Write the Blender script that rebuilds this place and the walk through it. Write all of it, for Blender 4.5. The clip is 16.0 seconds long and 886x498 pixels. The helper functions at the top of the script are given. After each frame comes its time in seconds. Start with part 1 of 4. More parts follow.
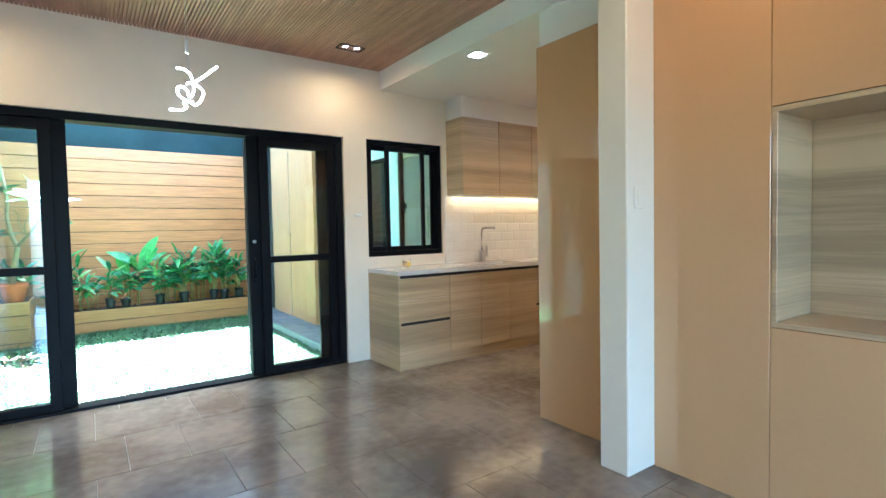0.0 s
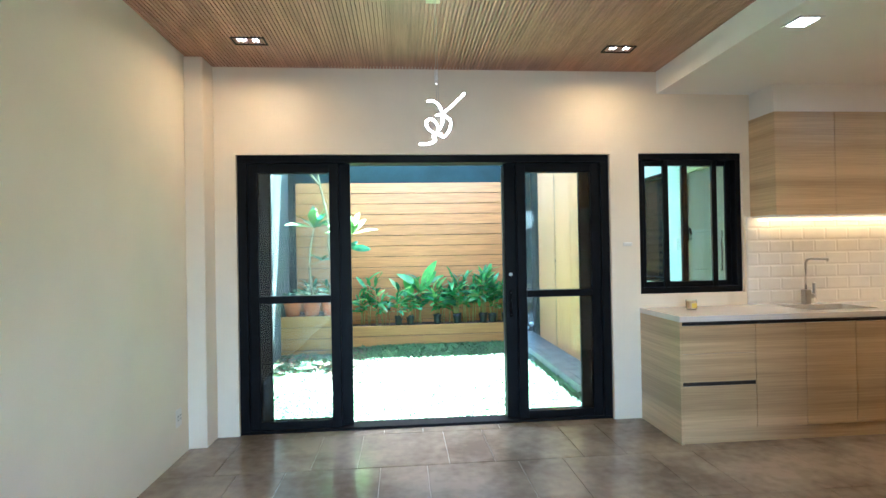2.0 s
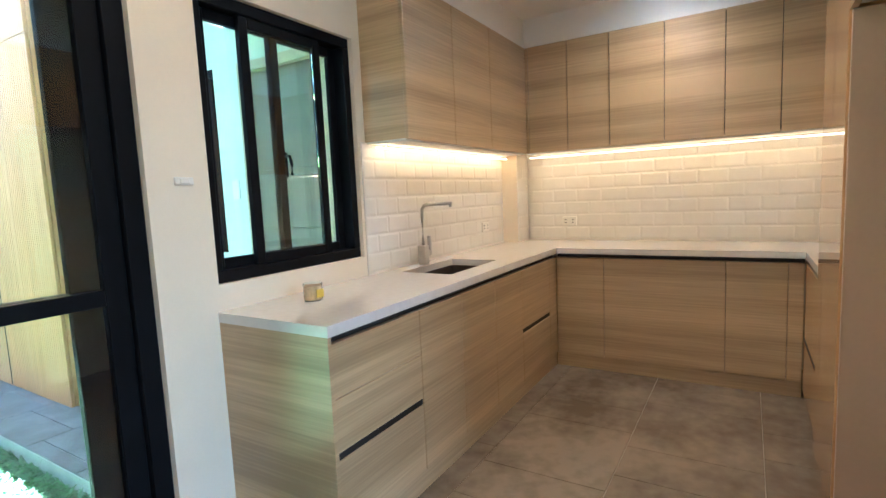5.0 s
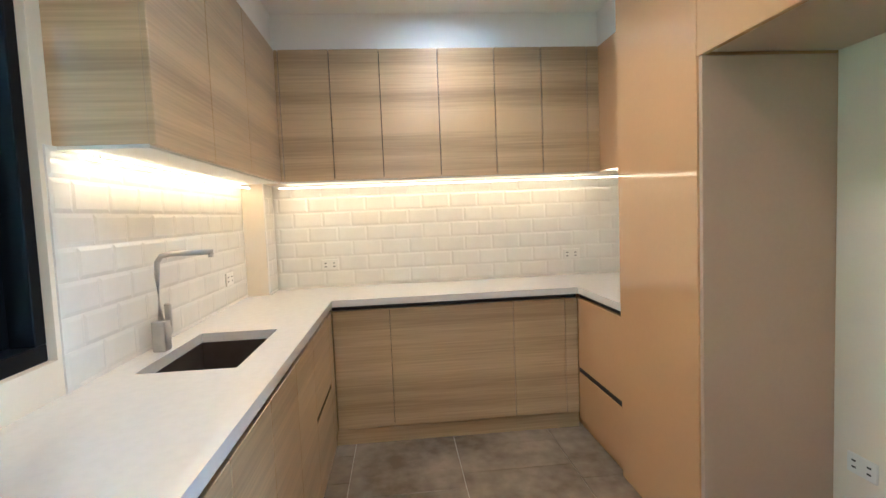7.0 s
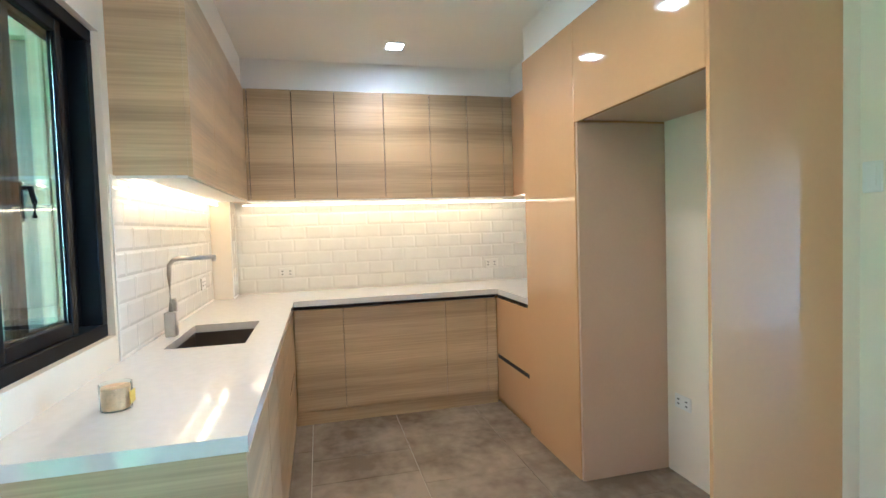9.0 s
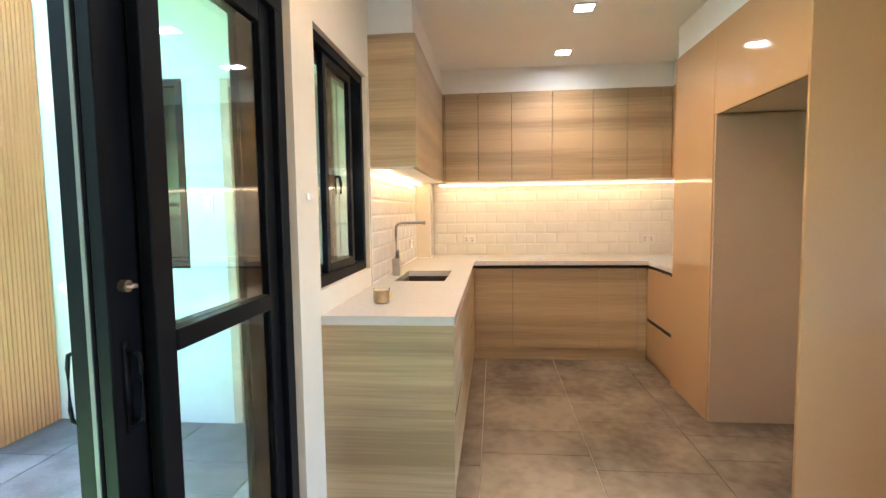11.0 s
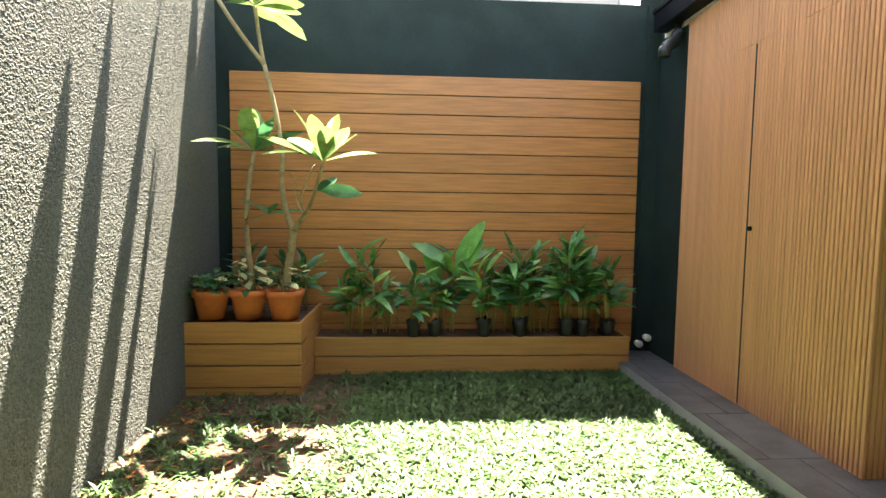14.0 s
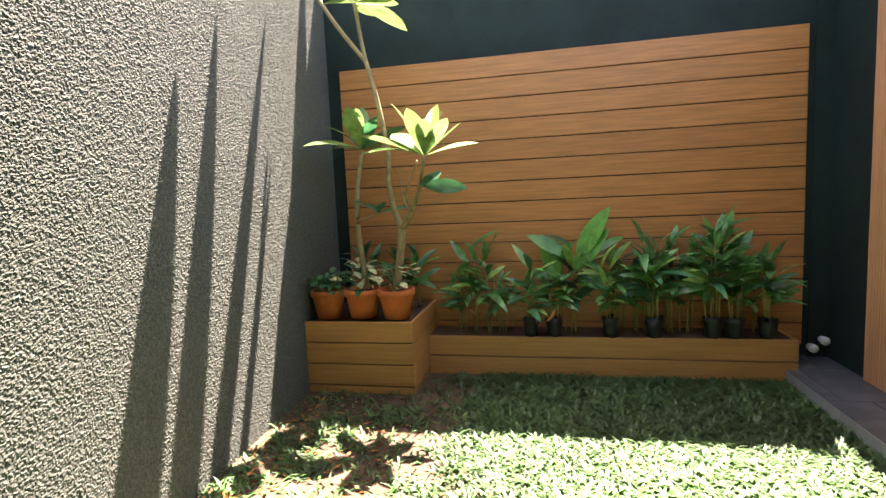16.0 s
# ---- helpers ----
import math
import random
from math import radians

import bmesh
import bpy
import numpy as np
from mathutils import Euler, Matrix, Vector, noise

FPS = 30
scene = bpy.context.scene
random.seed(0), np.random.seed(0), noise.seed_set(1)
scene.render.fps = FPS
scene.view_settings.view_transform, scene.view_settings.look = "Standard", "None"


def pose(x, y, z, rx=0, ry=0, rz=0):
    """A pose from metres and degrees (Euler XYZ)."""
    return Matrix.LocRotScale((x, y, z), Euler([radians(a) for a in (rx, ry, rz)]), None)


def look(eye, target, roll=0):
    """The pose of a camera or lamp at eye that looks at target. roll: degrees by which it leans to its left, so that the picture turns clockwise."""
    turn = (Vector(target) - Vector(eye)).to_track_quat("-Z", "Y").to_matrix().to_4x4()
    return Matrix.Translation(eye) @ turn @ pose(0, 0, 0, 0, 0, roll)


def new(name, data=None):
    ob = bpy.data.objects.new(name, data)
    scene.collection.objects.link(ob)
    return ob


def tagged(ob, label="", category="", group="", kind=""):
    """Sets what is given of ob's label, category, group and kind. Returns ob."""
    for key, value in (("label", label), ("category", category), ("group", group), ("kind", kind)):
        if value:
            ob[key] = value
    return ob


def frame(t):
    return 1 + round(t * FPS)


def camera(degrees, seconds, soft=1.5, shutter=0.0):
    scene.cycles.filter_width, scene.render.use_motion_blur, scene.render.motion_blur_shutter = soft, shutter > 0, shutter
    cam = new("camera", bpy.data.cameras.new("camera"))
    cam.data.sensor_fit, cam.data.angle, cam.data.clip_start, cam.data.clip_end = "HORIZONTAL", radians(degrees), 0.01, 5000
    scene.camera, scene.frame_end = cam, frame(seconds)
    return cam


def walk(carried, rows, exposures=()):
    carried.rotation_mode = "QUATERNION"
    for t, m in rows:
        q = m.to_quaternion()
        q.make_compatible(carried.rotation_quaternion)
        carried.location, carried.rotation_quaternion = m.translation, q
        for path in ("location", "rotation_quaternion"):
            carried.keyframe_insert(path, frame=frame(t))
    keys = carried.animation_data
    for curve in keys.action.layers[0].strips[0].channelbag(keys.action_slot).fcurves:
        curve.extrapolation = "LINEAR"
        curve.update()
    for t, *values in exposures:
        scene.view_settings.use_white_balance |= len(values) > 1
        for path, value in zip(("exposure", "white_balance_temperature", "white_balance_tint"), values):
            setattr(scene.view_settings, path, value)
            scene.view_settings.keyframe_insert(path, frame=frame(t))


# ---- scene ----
cam = camera(82.85, 16.0)
PATH = [
    (0, (0.001, 0.031, 1.269), (1.153, 1.664, 1.19), -1.1),
    (0.5, (0.061, 0.166, 1.279), (0.839, 2.008, 1.228), -1.36),
    (1, (0.126, 0.302, 1.31), (0.568, 2.253, 1.286), -1.32),
    (1.5, (0.252, 0.379, 1.39), (0.478, 2.366, 1.423), -1.38),
    (2, (0.299, 0.51, 1.381), (0.463, 2.504, 1.394), -1.04),
    (2.5, (0.304, 0.864, 1.318), (0.505, 2.853, 1.263), -1.3),
    (3, (0.336, 1.246, 1.286), (0.741, 3.198, 1.157), -2.08),
    (3.5, (0.444, 1.685, 1.288), (1.213, 3.52, 1.104), -2.26),
    (4, (0.59, 2.082, 1.296), (1.75, 3.697, 1.095), -2.44),
    (4.5, (0.793, 2.359, 1.31), (2.251, 3.711, 1.102), -2.72),
    (5, (1.021, 2.67, 1.324), (2.719, 3.707, 1.112), -2.6),
    (5.2, (1.101, 2.783, 1.329), (2.87, 3.692, 1.115), -2.58),
    (7.3, (1.625, 3.555, 1.413), (3.6, 3.249, 1.297), -2.22),
    (7.5, (1.604, 3.607, 1.434), (3.567, 3.232, 1.332), -2.1),
    (8, (1.472, 3.704, 1.423), (3.413, 3.226, 1.342), -2.1),
    (8.2, (1.387, 3.707, 1.411), (3.325, 3.212, 1.331), -1.91),
    (10.3, (0.325, 3.673, 1.369), (2.305, 3.427, 1.21), -1.04),
    (10.5, (0.267, 3.675, 1.364), (2.256, 3.535, 1.202), -1.06),
    (11, (0.111, 3.711, 1.353), (2.095, 3.912, 1.202), -0.8),
    (11.5, (-0.01, 3.75, 1.351), (1.884, 4.379, 1.222), -0.8),
    (12, (-0.013, 3.784, 1.319), (1.663, 4.869, 1.219), -0.65),
    (12.5, (0.028, 3.863, 1.339), (1.377, 5.335, 1.229), -0.5),
    (13, (0.068, 3.924, 1.389), (1.022, 5.675, 1.242), 0.1),
    (13.5, (0.182, 4.011, 1.348), (0.706, 5.936, 1.2), 0.5),
    (14, (0.223, 4.292, 1.32), (0.341, 6.283, 1.173), 0.7),
    (14.5, (0.233, 4.452, 1.333), (-0.06, 6.424, 1.175), 0.1),
    (15, (0.282, 4.536, 1.362), (-0.397, 6.412, 1.202), -0.9),
    (15.5, (0.349, 4.579, 1.367), (-0.362, 6.445, 1.204), -2.2),
    (16, (0.397, 4.582, 1.378), (-0.019, 6.528, 1.177), -2.6),
]
walk(cam, [(t, look(eye, target, roll)) for t, eye, target, roll in PATH],
     [(0, 6.15, 4750, 0), (1, 6.25, 4750, 0), (1.5, 6.15, 4900, 1), (2, 6.1, 4900, 1), (2.5, 5.9, 4950, 1), (3, 5.85, 5100, 3), (3.5, 5.58, 5300, 4), (4, 5.7, 5200, 5), (5, 6.22, 4750, 3),
      (7.5, 6.5, 4300, -2), (8.2, 6.58, 4250, -3), (10.5, 6.72, 4900, 5), (11, 6.6, 5250, 7), (11.5, 5.9, 4950, 9), (12.5, 5.0, 6000, 14), (13, 4.65, 7150, 14),
      (14, 4.35, 7700, 17), (14.5, 4.15, 7500, 18), (15, 4.15, 7300, 19), (16, 4.05, 7600, 25)])

# ---- world and light ----
SUN = Vector((-0.31, -1.05, -2.65)).normalized()
world = bpy.data.worlds.new("world")
scene.world = world
world.use_nodes = True
sky = world.node_tree.nodes.new("ShaderNodeTexSky")
sky.sky_type, sky.sun_disc = "NISHITA", False
sky.dust_density, sky.ozone_density = 2.0, 0.8
sky.sun_elevation, sky.sun_rotation = math.asin(-SUN.z), math.atan2(-SUN.x, -SUN.y)
back = world.node_tree.nodes["Background"]
back.inputs["Strength"].default_value = 0.051
world.node_tree.links.new(sky.outputs[0], back.inputs["Color"])
sun = new("sun", bpy.data.lights.new("sun", "SUN"))
sun.data.energy, sun.data.angle, sun.data.color = 5.0, radians(0.5), (1.0, 0.95, 0.87)
sun.matrix_world = Matrix.Translation((0, 12, 20)) @ SUN.to_track_quat("-Z", "Y").to_matrix().to_4x4()


def area_lamp(name, m, sx, sy, watts, colour, spread=180):
    data = bpy.data.lights.new(name, "AREA")
    data.shape, data.size, data.size_y, data.energy, data.color = "RECTANGLE", sx, sy, watts, colour
    data.spread = radians(spread)
    ob = new(name, data)
    ob.matrix_world = m
    return ob


DIM = 0.0106
WARM = (1.0, 0.54, 0.21)
NEUTRAL = (1.0, 0.60, 0.29)
DOWNLIGHTS = [(2.58, 3.16), (3.53, 3.12), (4.45, 3.13)]
for x, y in DOWNLIGHTS:
    area_lamp("downlight_lamp", pose(x, y, 2.635), 0.10, 0.10, 6.3 * DIM, NEUTRAL, 140)
SPOTS = [(1.89, 4.02), (-0.70, 3.98), (1.89, 1.0), (-0.70, 1.0)]
for x, y in SPOTS:
    area_lamp("spot_lamp", pose(x, y, 2.81), 0.10, 0.06, 10 * DIM, NEUTRAL, 165)
# LED strips under the wall cupboards, and the pendant
area_lamp("strip_lamp", pose(4.08, 4.405, 1.594), 1.7, 0.012, 2.1 * DIM, WARM)
area_lamp("strip_lamp", pose(5.06, 3.18, 1.594), 0.012, 2.1, 2.7 * DIM, WARM)

# daylight through the glazed front of the house, behind the start of the walk
area_lamp("front_window_daylight", pose(0.5, -3.12, 1.25, 90, 0, 0), 2.6, 2.1, 0.45, (1.0, 0.98, 0.90))

# ---- materials ----


def material(name, colour, rough=0.6, metal=0.0, noise_scale=8.0, vary=0.12, fine=80.0, bump=0.05, bump_dist=0.004,
             stretch=(1, 1, 1), spec=0.5, coat=0.0, tint=None, per_object=0.0, local=False, low=0.35, high=0.65, trans=0.0, island=0.0, detail=6.0):
    """Two scales of noise in colour and a fine relief."""
    m = bpy.data.materials.new(name)
    m.use_nodes = True
    nt = m.node_tree
    b = nt.nodes["Principled BSDF"]
    b.inputs["Roughness"].default_value, b.inputs["Metallic"].default_value = rough, metal
    b.inputs["Specular IOR Level"].default_value, b.inputs["Coat Weight"].default_value = spec, coat
    b.inputs["Coat Roughness"].default_value = 0.05
    tc = nt.nodes.new("ShaderNodeTexCoord")
    mp = nt.nodes.new("ShaderNodeMapping")
    mp.inputs["Scale"].default_value = stretch
    geo = nt.nodes.new("ShaderNodeNewGeometry")
    nt.links.new(tc.outputs["Object"] if local else geo.outputs["Position"], mp.inputs["Vector"])
    n1 = nt.nodes.new("ShaderNodeTexNoise")
    n1.inputs["Scale"].default_value, n1.inputs["Detail"].default_value = noise_scale, detail
    n2 = nt.nodes.new("ShaderNodeTexNoise")
    n2.inputs["Scale"].default_value, n2.inputs["Detail"].default_value = fine, 4
    for n in (n1, n2):
        nt.links.new(mp.outputs[0], n.inputs["Vector"])
    add = nt.nodes.new("ShaderNodeMath")
    add.operation = "MULTIPLY_ADD"
    nt.links.new(n2.outputs[0], add.inputs[0])
    add.inputs[1].default_value = 0.35
    nt.links.new(n1.outputs[0], add.inputs[2])
    rmp = nt.nodes.new("ShaderNodeMapRange")
    rmp.inputs["From Min"].default_value, rmp.inputs["From Max"].default_value = low + 0.17, high + 0.17
    nt.links.new(add.outputs[0], rmp.inputs["Value"])
    mix = nt.nodes.new("ShaderNodeMix")
    mix.data_type = "RGBA"
    dark = tint if tint else tuple(c * (1 - vary) for c in colour)
    light = tuple(min(1, c * (1 + vary * 0.6)) for c in colour)
    mix.inputs["A"].default_value, mix.inputs["B"].default_value = (*dark, 1), (*light, 1)
    nt.links.new(rmp.outputs[0], mix.inputs["Factor"])
    out = mix.outputs["Result"]
    if per_object or island:
        info = nt.nodes.new("ShaderNodeObjectInfo" if per_object else "ShaderNodeNewGeometry")
        per_object = per_object or island
        mr = nt.nodes.new("ShaderNodeMapRange")
        mr.inputs["To Min"].default_value, mr.inputs["To Max"].default_value = 1 - per_object, 1 + per_object
        nt.links.new(info.outputs["Random" if "Random" in info.outputs else "Random Per Island"], mr.inputs["Value"])
        hsv = nt.nodes.new("ShaderNodeHueSaturation")
        nt.links.new(mr.outputs[0], hsv.inputs["Value"])
        nt.links.new(out, hsv.inputs["Color"])
        out = hsv.outputs[0]
    nt.links.new(out, b.inputs["Base Color"])
    if bump:
        bp = nt.nodes.new("ShaderNodeBump")
        bp.inputs["Strength"].default_value, bp.inputs["Distance"].default_value = bump, bump_dist
        nt.links.new(add.outputs[0], bp.inputs["Height"])
        nt.links.new(bp.outputs[0], b.inputs["Normal"])
    if trans:
        tr = nt.nodes.new("ShaderNodeBsdfTranslucent")
        nt.links.new(out, tr.inputs["Color"])
        ms = nt.nodes.new("ShaderNodeMixShader")
        ms.inputs[0].default_value = trans
        nt.links.new(b.outputs[0], ms.inputs[1])
        nt.links.new(tr.outputs[0], ms.inputs[2])
        nt.links.new(ms.outputs[0], nt.nodes["Material Output"].inputs["Surface"])
    return m


def glowing(name, colour, strength):
    m = bpy.data.materials.new(name)
    m.use_nodes = True
    b = m.node_tree.nodes["Principled BSDF"]
    b.inputs["Base Color"].default_value = (0.8, 0.8, 0.8, 1)
    b.inputs["Emission Color"].default_value, b.inputs["Emission Strength"].default_value = (*colour, 1), strength
    return m


def glass_material():
    m = bpy.data.materials.new("window_glass")
    m.use_nodes = True
    b = m.node_tree.nodes["Principled BSDF"]
    b.inputs["Base Color"].default_value = (0.90, 0.98, 0.97, 1)
    b.inputs["Roughness"].default_value, b.inputs["IOR"].default_value = 0.0, 1.45
    b.inputs["Transmission Weight"].default_value = 1.0
    return m


WALL = material("cream_paint", (0.80, 0.72, 0.575), 0.55, noise_scale=2.5, vary=0.03, fine=120, bump=0.04)
CEIL = material("white_ceiling_paint", (0.82, 0.80, 0.75), 0.6, noise_scale=2, vary=0.02, fine=90, bump=0.03)
BLACK = material("black_aluminium", (0.006, 0.007, 0.009), 0.38, spec=0.08, noise_scale=6, vary=0.2, fine=200, bump=0.03, bump_dist=0.001)
# black of real channels; elsewhere it paints shade behind seams and louvres
DARK_GAP = material("black_channel_and_shade", (0.01, 0.01, 0.01), 0.6, bump=0)
RUBBER = material("grey_rubber", (0.16, 0.16, 0.16), 0.6, bump=0.02)
GLASS = glass_material()
STONE_TOP = material("white_quartz", (0.68, 0.66, 0.63), 0.07, noise_scale=30, vary=0.03, fine=300, bump=0.0)
OAK = material("oak_laminate", (0.57, 0.420, 0.235), 0.30, spec=0.65, noise_scale=1.2, vary=0.08, tint=(0.335, 0.240, 0.128), fine=24, bump=0.04, detail=2.5,
               bump_dist=0.001, stretch=(0.10, 0.10, 4.6), low=0.36, high=0.64)
TAN = material("tan_gloss_laminate", (0.57, 0.345, 0.160), 0.07, noise_scale=1.5, vary=0.03, fine=40, bump=0.0, coat=0.4)
TAUPE = material("taupe_laminate", (0.51, 0.36, 0.245), 0.3, noise_scale=2, vary=0.04, fine=60, bump=0.01)
TILE_W = material("white_wall_tile", (0.80, 0.78, 0.72), 0.12, noise_scale=6, vary=0.03, fine=40, bump=0.02, per_object=0.02)
GROUT = material("pale_grout", (0.78, 0.75, 0.69), 0.8, bump=0.05)
FLOOR_T = material("grey_floor_tile", (0.245, 0.204, 0.155), 0.14, noise_scale=1.6, vary=0.3, fine=14, bump=0.01, per_object=0.05,
                   tint=(0.138, 0.112, 0.083))
FLOOR_G = material("floor_grout", (0.42, 0.38, 0.32), 0.8, bump=0.05)
PATIO = material("slate_tile", (0.088, 0.095, 0.098), 0.42, noise_scale=5, vary=0.4, fine=60, bump=0.15, per_object=0.12)
CEDAR = material("ceiling_wood", (0.52, 0.285, 0.19), 0.5, noise_scale=2, vary=0.2, fine=14, bump=0.05, stretch=(9, 0.6, 9))
PLANK = material("plank_board", (0.43, 0.180, 0.053), 0.5, noise_scale=4, vary=0.2, fine=30, bump=0.2, bump_dist=0.003,
                 stretch=(0.7, 8, 14), per_object=0.07)
PLANTER = material("planter_board", (0.39, 0.195, 0.056), 0.55, noise_scale=4, vary=0.14, fine=22, bump=0.25, bump_dist=0.003,
                   stretch=(0.7, 1, 14), per_object=0.05)
SLAT = material("slat_cladding", (0.62, 0.295, 0.135), 0.5, noise_scale=2, vary=0.10, fine=14, bump=0.08, stretch=(9, 9, 0.5))
GREEN = material("dark_green_paint", (0.011, 0.024, 0.021), 0.7, spec=0.25, noise_scale=3, vary=0.25, fine=45, bump=0.5, bump_dist=0.008)
ROUGH = material("roughcast_render", (0.086, 0.096, 0.086), 0.8, spec=0.2, noise_scale=60, vary=0.3, fine=320, bump=0.3, bump_dist=0.004)
MINT = material("pale_mint_paint", (0.66, 0.69, 0.66), 0.6, noise_scale=2.5, vary=0.04, fine=90, bump=0.06)
NEIGHBOUR = material("grey_cement", (0.42, 0.42, 0.41), 0.9, noise_scale=1.5, vary=0.15, fine=30, bump=0.1)
STEEL = material("brushed_steel", (0.55, 0.54, 0.52), 0.28, 1.0, noise_scale=20, vary=0.08, fine=200, bump=0.02, bump_dist=0.001)
SOIL = material("garden_soil", (0.070, 0.040, 0.023), 0.95, noise_scale=6, vary=0.45, fine=60, bump=0.8, bump_dist=0.03)
GRASS = material("grass_blade", (0.050, 0.118, 0.034), 0.5, noise_scale=1.2, vary=0.35, fine=9, bump=0, trans=0.3, island=0.45)
LEAF = material("plant_leaf", (0.10, 0.29, 0.085), 0.27, noise_scale=5, vary=0.35, fine=30, bump=0.05, per_object=0.25, trans=0.35, local=True)
STEM = material("plant_stem", (0.33, 0.29, 0.10), 0.55, noise_scale=10, vary=0.3, fine=60, bump=0.1)
BARK = material("grey_green_bark", (0.30, 0.235, 0.125), 0.75, noise_scale=14, vary=0.3, fine=80, bump=0.25)
TERRA = material("terracotta", (0.60, 0.165, 0.052), 0.75, noise_scale=7, vary=0.2, fine=60, bump=0.1, per_object=0.1)
POLY = material("black_plastic_bag", (0.009, 0.013, 0.012), 0.5, noise_scale=12, vary=0.3, fine=50, bump=0.4, bump_dist=0.01)
WHITE_P = material("white_plastic", (0.78, 0.76, 0.70), 0.35, noise_scale=4, vary=0.02, fine=50, bump=0)
LED = glowing("led_glow", (1.0, 0.96, 0.92), 1.0)
LED_W = glowing("led_strip_glow", (1.0, 0.62, 0.30), 0.20)

# ---- helpers of this scene ----


def block(bm, x0, x1, y0, y1, z0, z1, bevel=0.0, seg=1):
    """Adds a box, with bevelled edges if asked."""
    m = Matrix.Translation(((x0 + x1) / 2, (y0 + y1) / 2, (z0 + z1) / 2)) @ Matrix.Diagonal((x1 - x0, y1 - y0, z1 - z0, 1))
    vs = bmesh.ops.create_cube(bm, size=1, matrix=m)["verts"]
    if bevel:
        es = list({e for v in vs for e in v.link_edges})
        bmesh.ops.bevel(bm, geom=es, offset=bevel, segments=seg, profile=0.5, affect="EDGES")
    return bm


def rod(bm, a, b, r0, r1=None, seg=10):
    """Adds a round bar from a to b."""
    a, b = Vector(a), Vector(b)
    m = Matrix.Translation((a + b) / 2) @ (b - a).to_track_quat("Z", "Y").to_matrix().to_4x4()
    bmesh.ops.create_cone(bm, cap_ends=True, segments=seg, radius1=r0, radius2=r0 if r1 is None else r1, depth=(b - a).length, matrix=m)
    return bm


def tube(bm, pts, radii, seg=8):
    """Adds a tube along points."""
    rings = []
    pts = [Vector(p) for p in pts]
    for i, p in enumerate(pts):
        d = (pts[min(i + 1, len(pts) - 1)] - pts[max(i - 1, 0)]).normalized()
        q = d.to_track_quat("Z", "Y")
        r = radii[i] if hasattr(radii, "__len__") else radii
        rings.append([bm.verts.new(p + q @ Vector((r * math.cos(2 * math.pi * k / seg), r * math.sin(2 * math.pi * k / seg), 0)))
                      for k in range(seg)])
    for a, b in zip(rings, rings[1:]):
        for k in range(seg):
            bm.faces.new((a[k], a[(k + 1) % seg], b[(k + 1) % seg], b[k]))
    bm.faces.new(list(reversed(rings[0])))
    bm.faces.new(rings[-1])
    return bm


def mesh_of(name, bm, mat, smooth=False):
    me = bpy.data.meshes.new(name)
    bm.normal_update()
    bm.to_mesh(me)
    bm.free()
    me.materials.append(mat)
    if smooth:
        me.polygons.foreach_set("use_smooth", [True] * len(me.polygons))
    return me


def part(name, bm, mat, parent=None, label="", smooth=False):
    """Links a bmesh as one mesh object, under a thing or a part if given."""
    ob = new(name, mesh_of(name, bm, mat, smooth))
    if parent:
        ob.parent = parent
    if label:
        tagged(ob, label)
    return ob


def boxed(name, dims, mat, parent=None, label="", bevel=0.0):
    return part(name, block(bmesh.new(), *dims, bevel), mat, parent, label)


def structure(name, dims_list, mat, label="", bevel=0.0):
    bm = bmesh.new()
    for d in dims_list:
        block(bm, *d, bevel)
    return tagged(part(name, bm, mat), label, kind="structure")


def thing(name, label, category, group="", at=(0, 0, 0)):
    ob = new(name)
    ob.location = at
    return tagged(ob, label, category, group)


# ---- structure: the room and the kitchen ----
YW, YO = 4.47, 4.66          # inner and outer face of the garden wall
XL, XR, YB = -1.25, 5.21, -3.2
DX0, DX1, DZ = -0.96, 2.00, 2.158
WX0, WX1, WZ0, WZ1 = 2.242, 3.138, 1.008, 2.165
HI = 3.0
structure("wall_garden_side", [
    (XL - 0.15, DX0, YW, YO, -0.3, HI), (DX0, DX1, YW, YO, DZ, HI), (DX1, WX0, YW, YO, -0.3, HI),
    (WX0, WX1, YW, YO, -0.3, WZ0), (WX0, WX1, YW, YO, WZ1, HI), (WX1, XR + 0.15, YW, YO, -0.3, HI)], WALL,
    "cream painted wall with a sliding door and a window")
structure("wall_left", [(XL - 0.15, XL, YB, YW, -0.3, HI)], WALL, "plain cream painted wall")
structure("wall_back", [(XL - 0.15, -0.9, YB - 0.15, YB, -0.3, HI), (1.9, XR + 0.15, YB - 0.15, YB, -0.3, HI), (-0.9, 1.9, YB - 0.15, YB, 2.35, HI), (-0.9, 1.9, YB - 0.15, YB, -0.3, 0.1)], WALL, "plain cream painted wall")
structure("wall_right", [(XR, XR + 0.15, YB, YW, -0.3, HI)], WALL, "cream painted wall behind the kitchen units")
structure("wall_kitchen_side", [(2.459, 3.345, 1.62, 1.84, 0, 2.66), (2.427, 2.459, 1.70, 1.785, 0, 2.66), (3.345, XR, 1.62, 1.78, 0, 2.66)], WALL, "cream painted wall behind the fridge space")
structure("corner_column", [(XL, -1.118, 4.265, YW, 0, 2.83)], WALL, "cream painted corner column", 0.004)
structure("kitchen_column", [(4.97, XR, 4.33, YW, 0, 2.65)], WALL, "boxed corner column")
structure("pillar", [(2.172, 2.459, 1.53, 1.70, 0, 2.848)], WALL, "cream painted square pillar", 0.006)
floor = structure("floor", [(XL, XR, YB, YO, -0.3, -0.006)], FLOOR_G, "grey stone-look tiled floor")
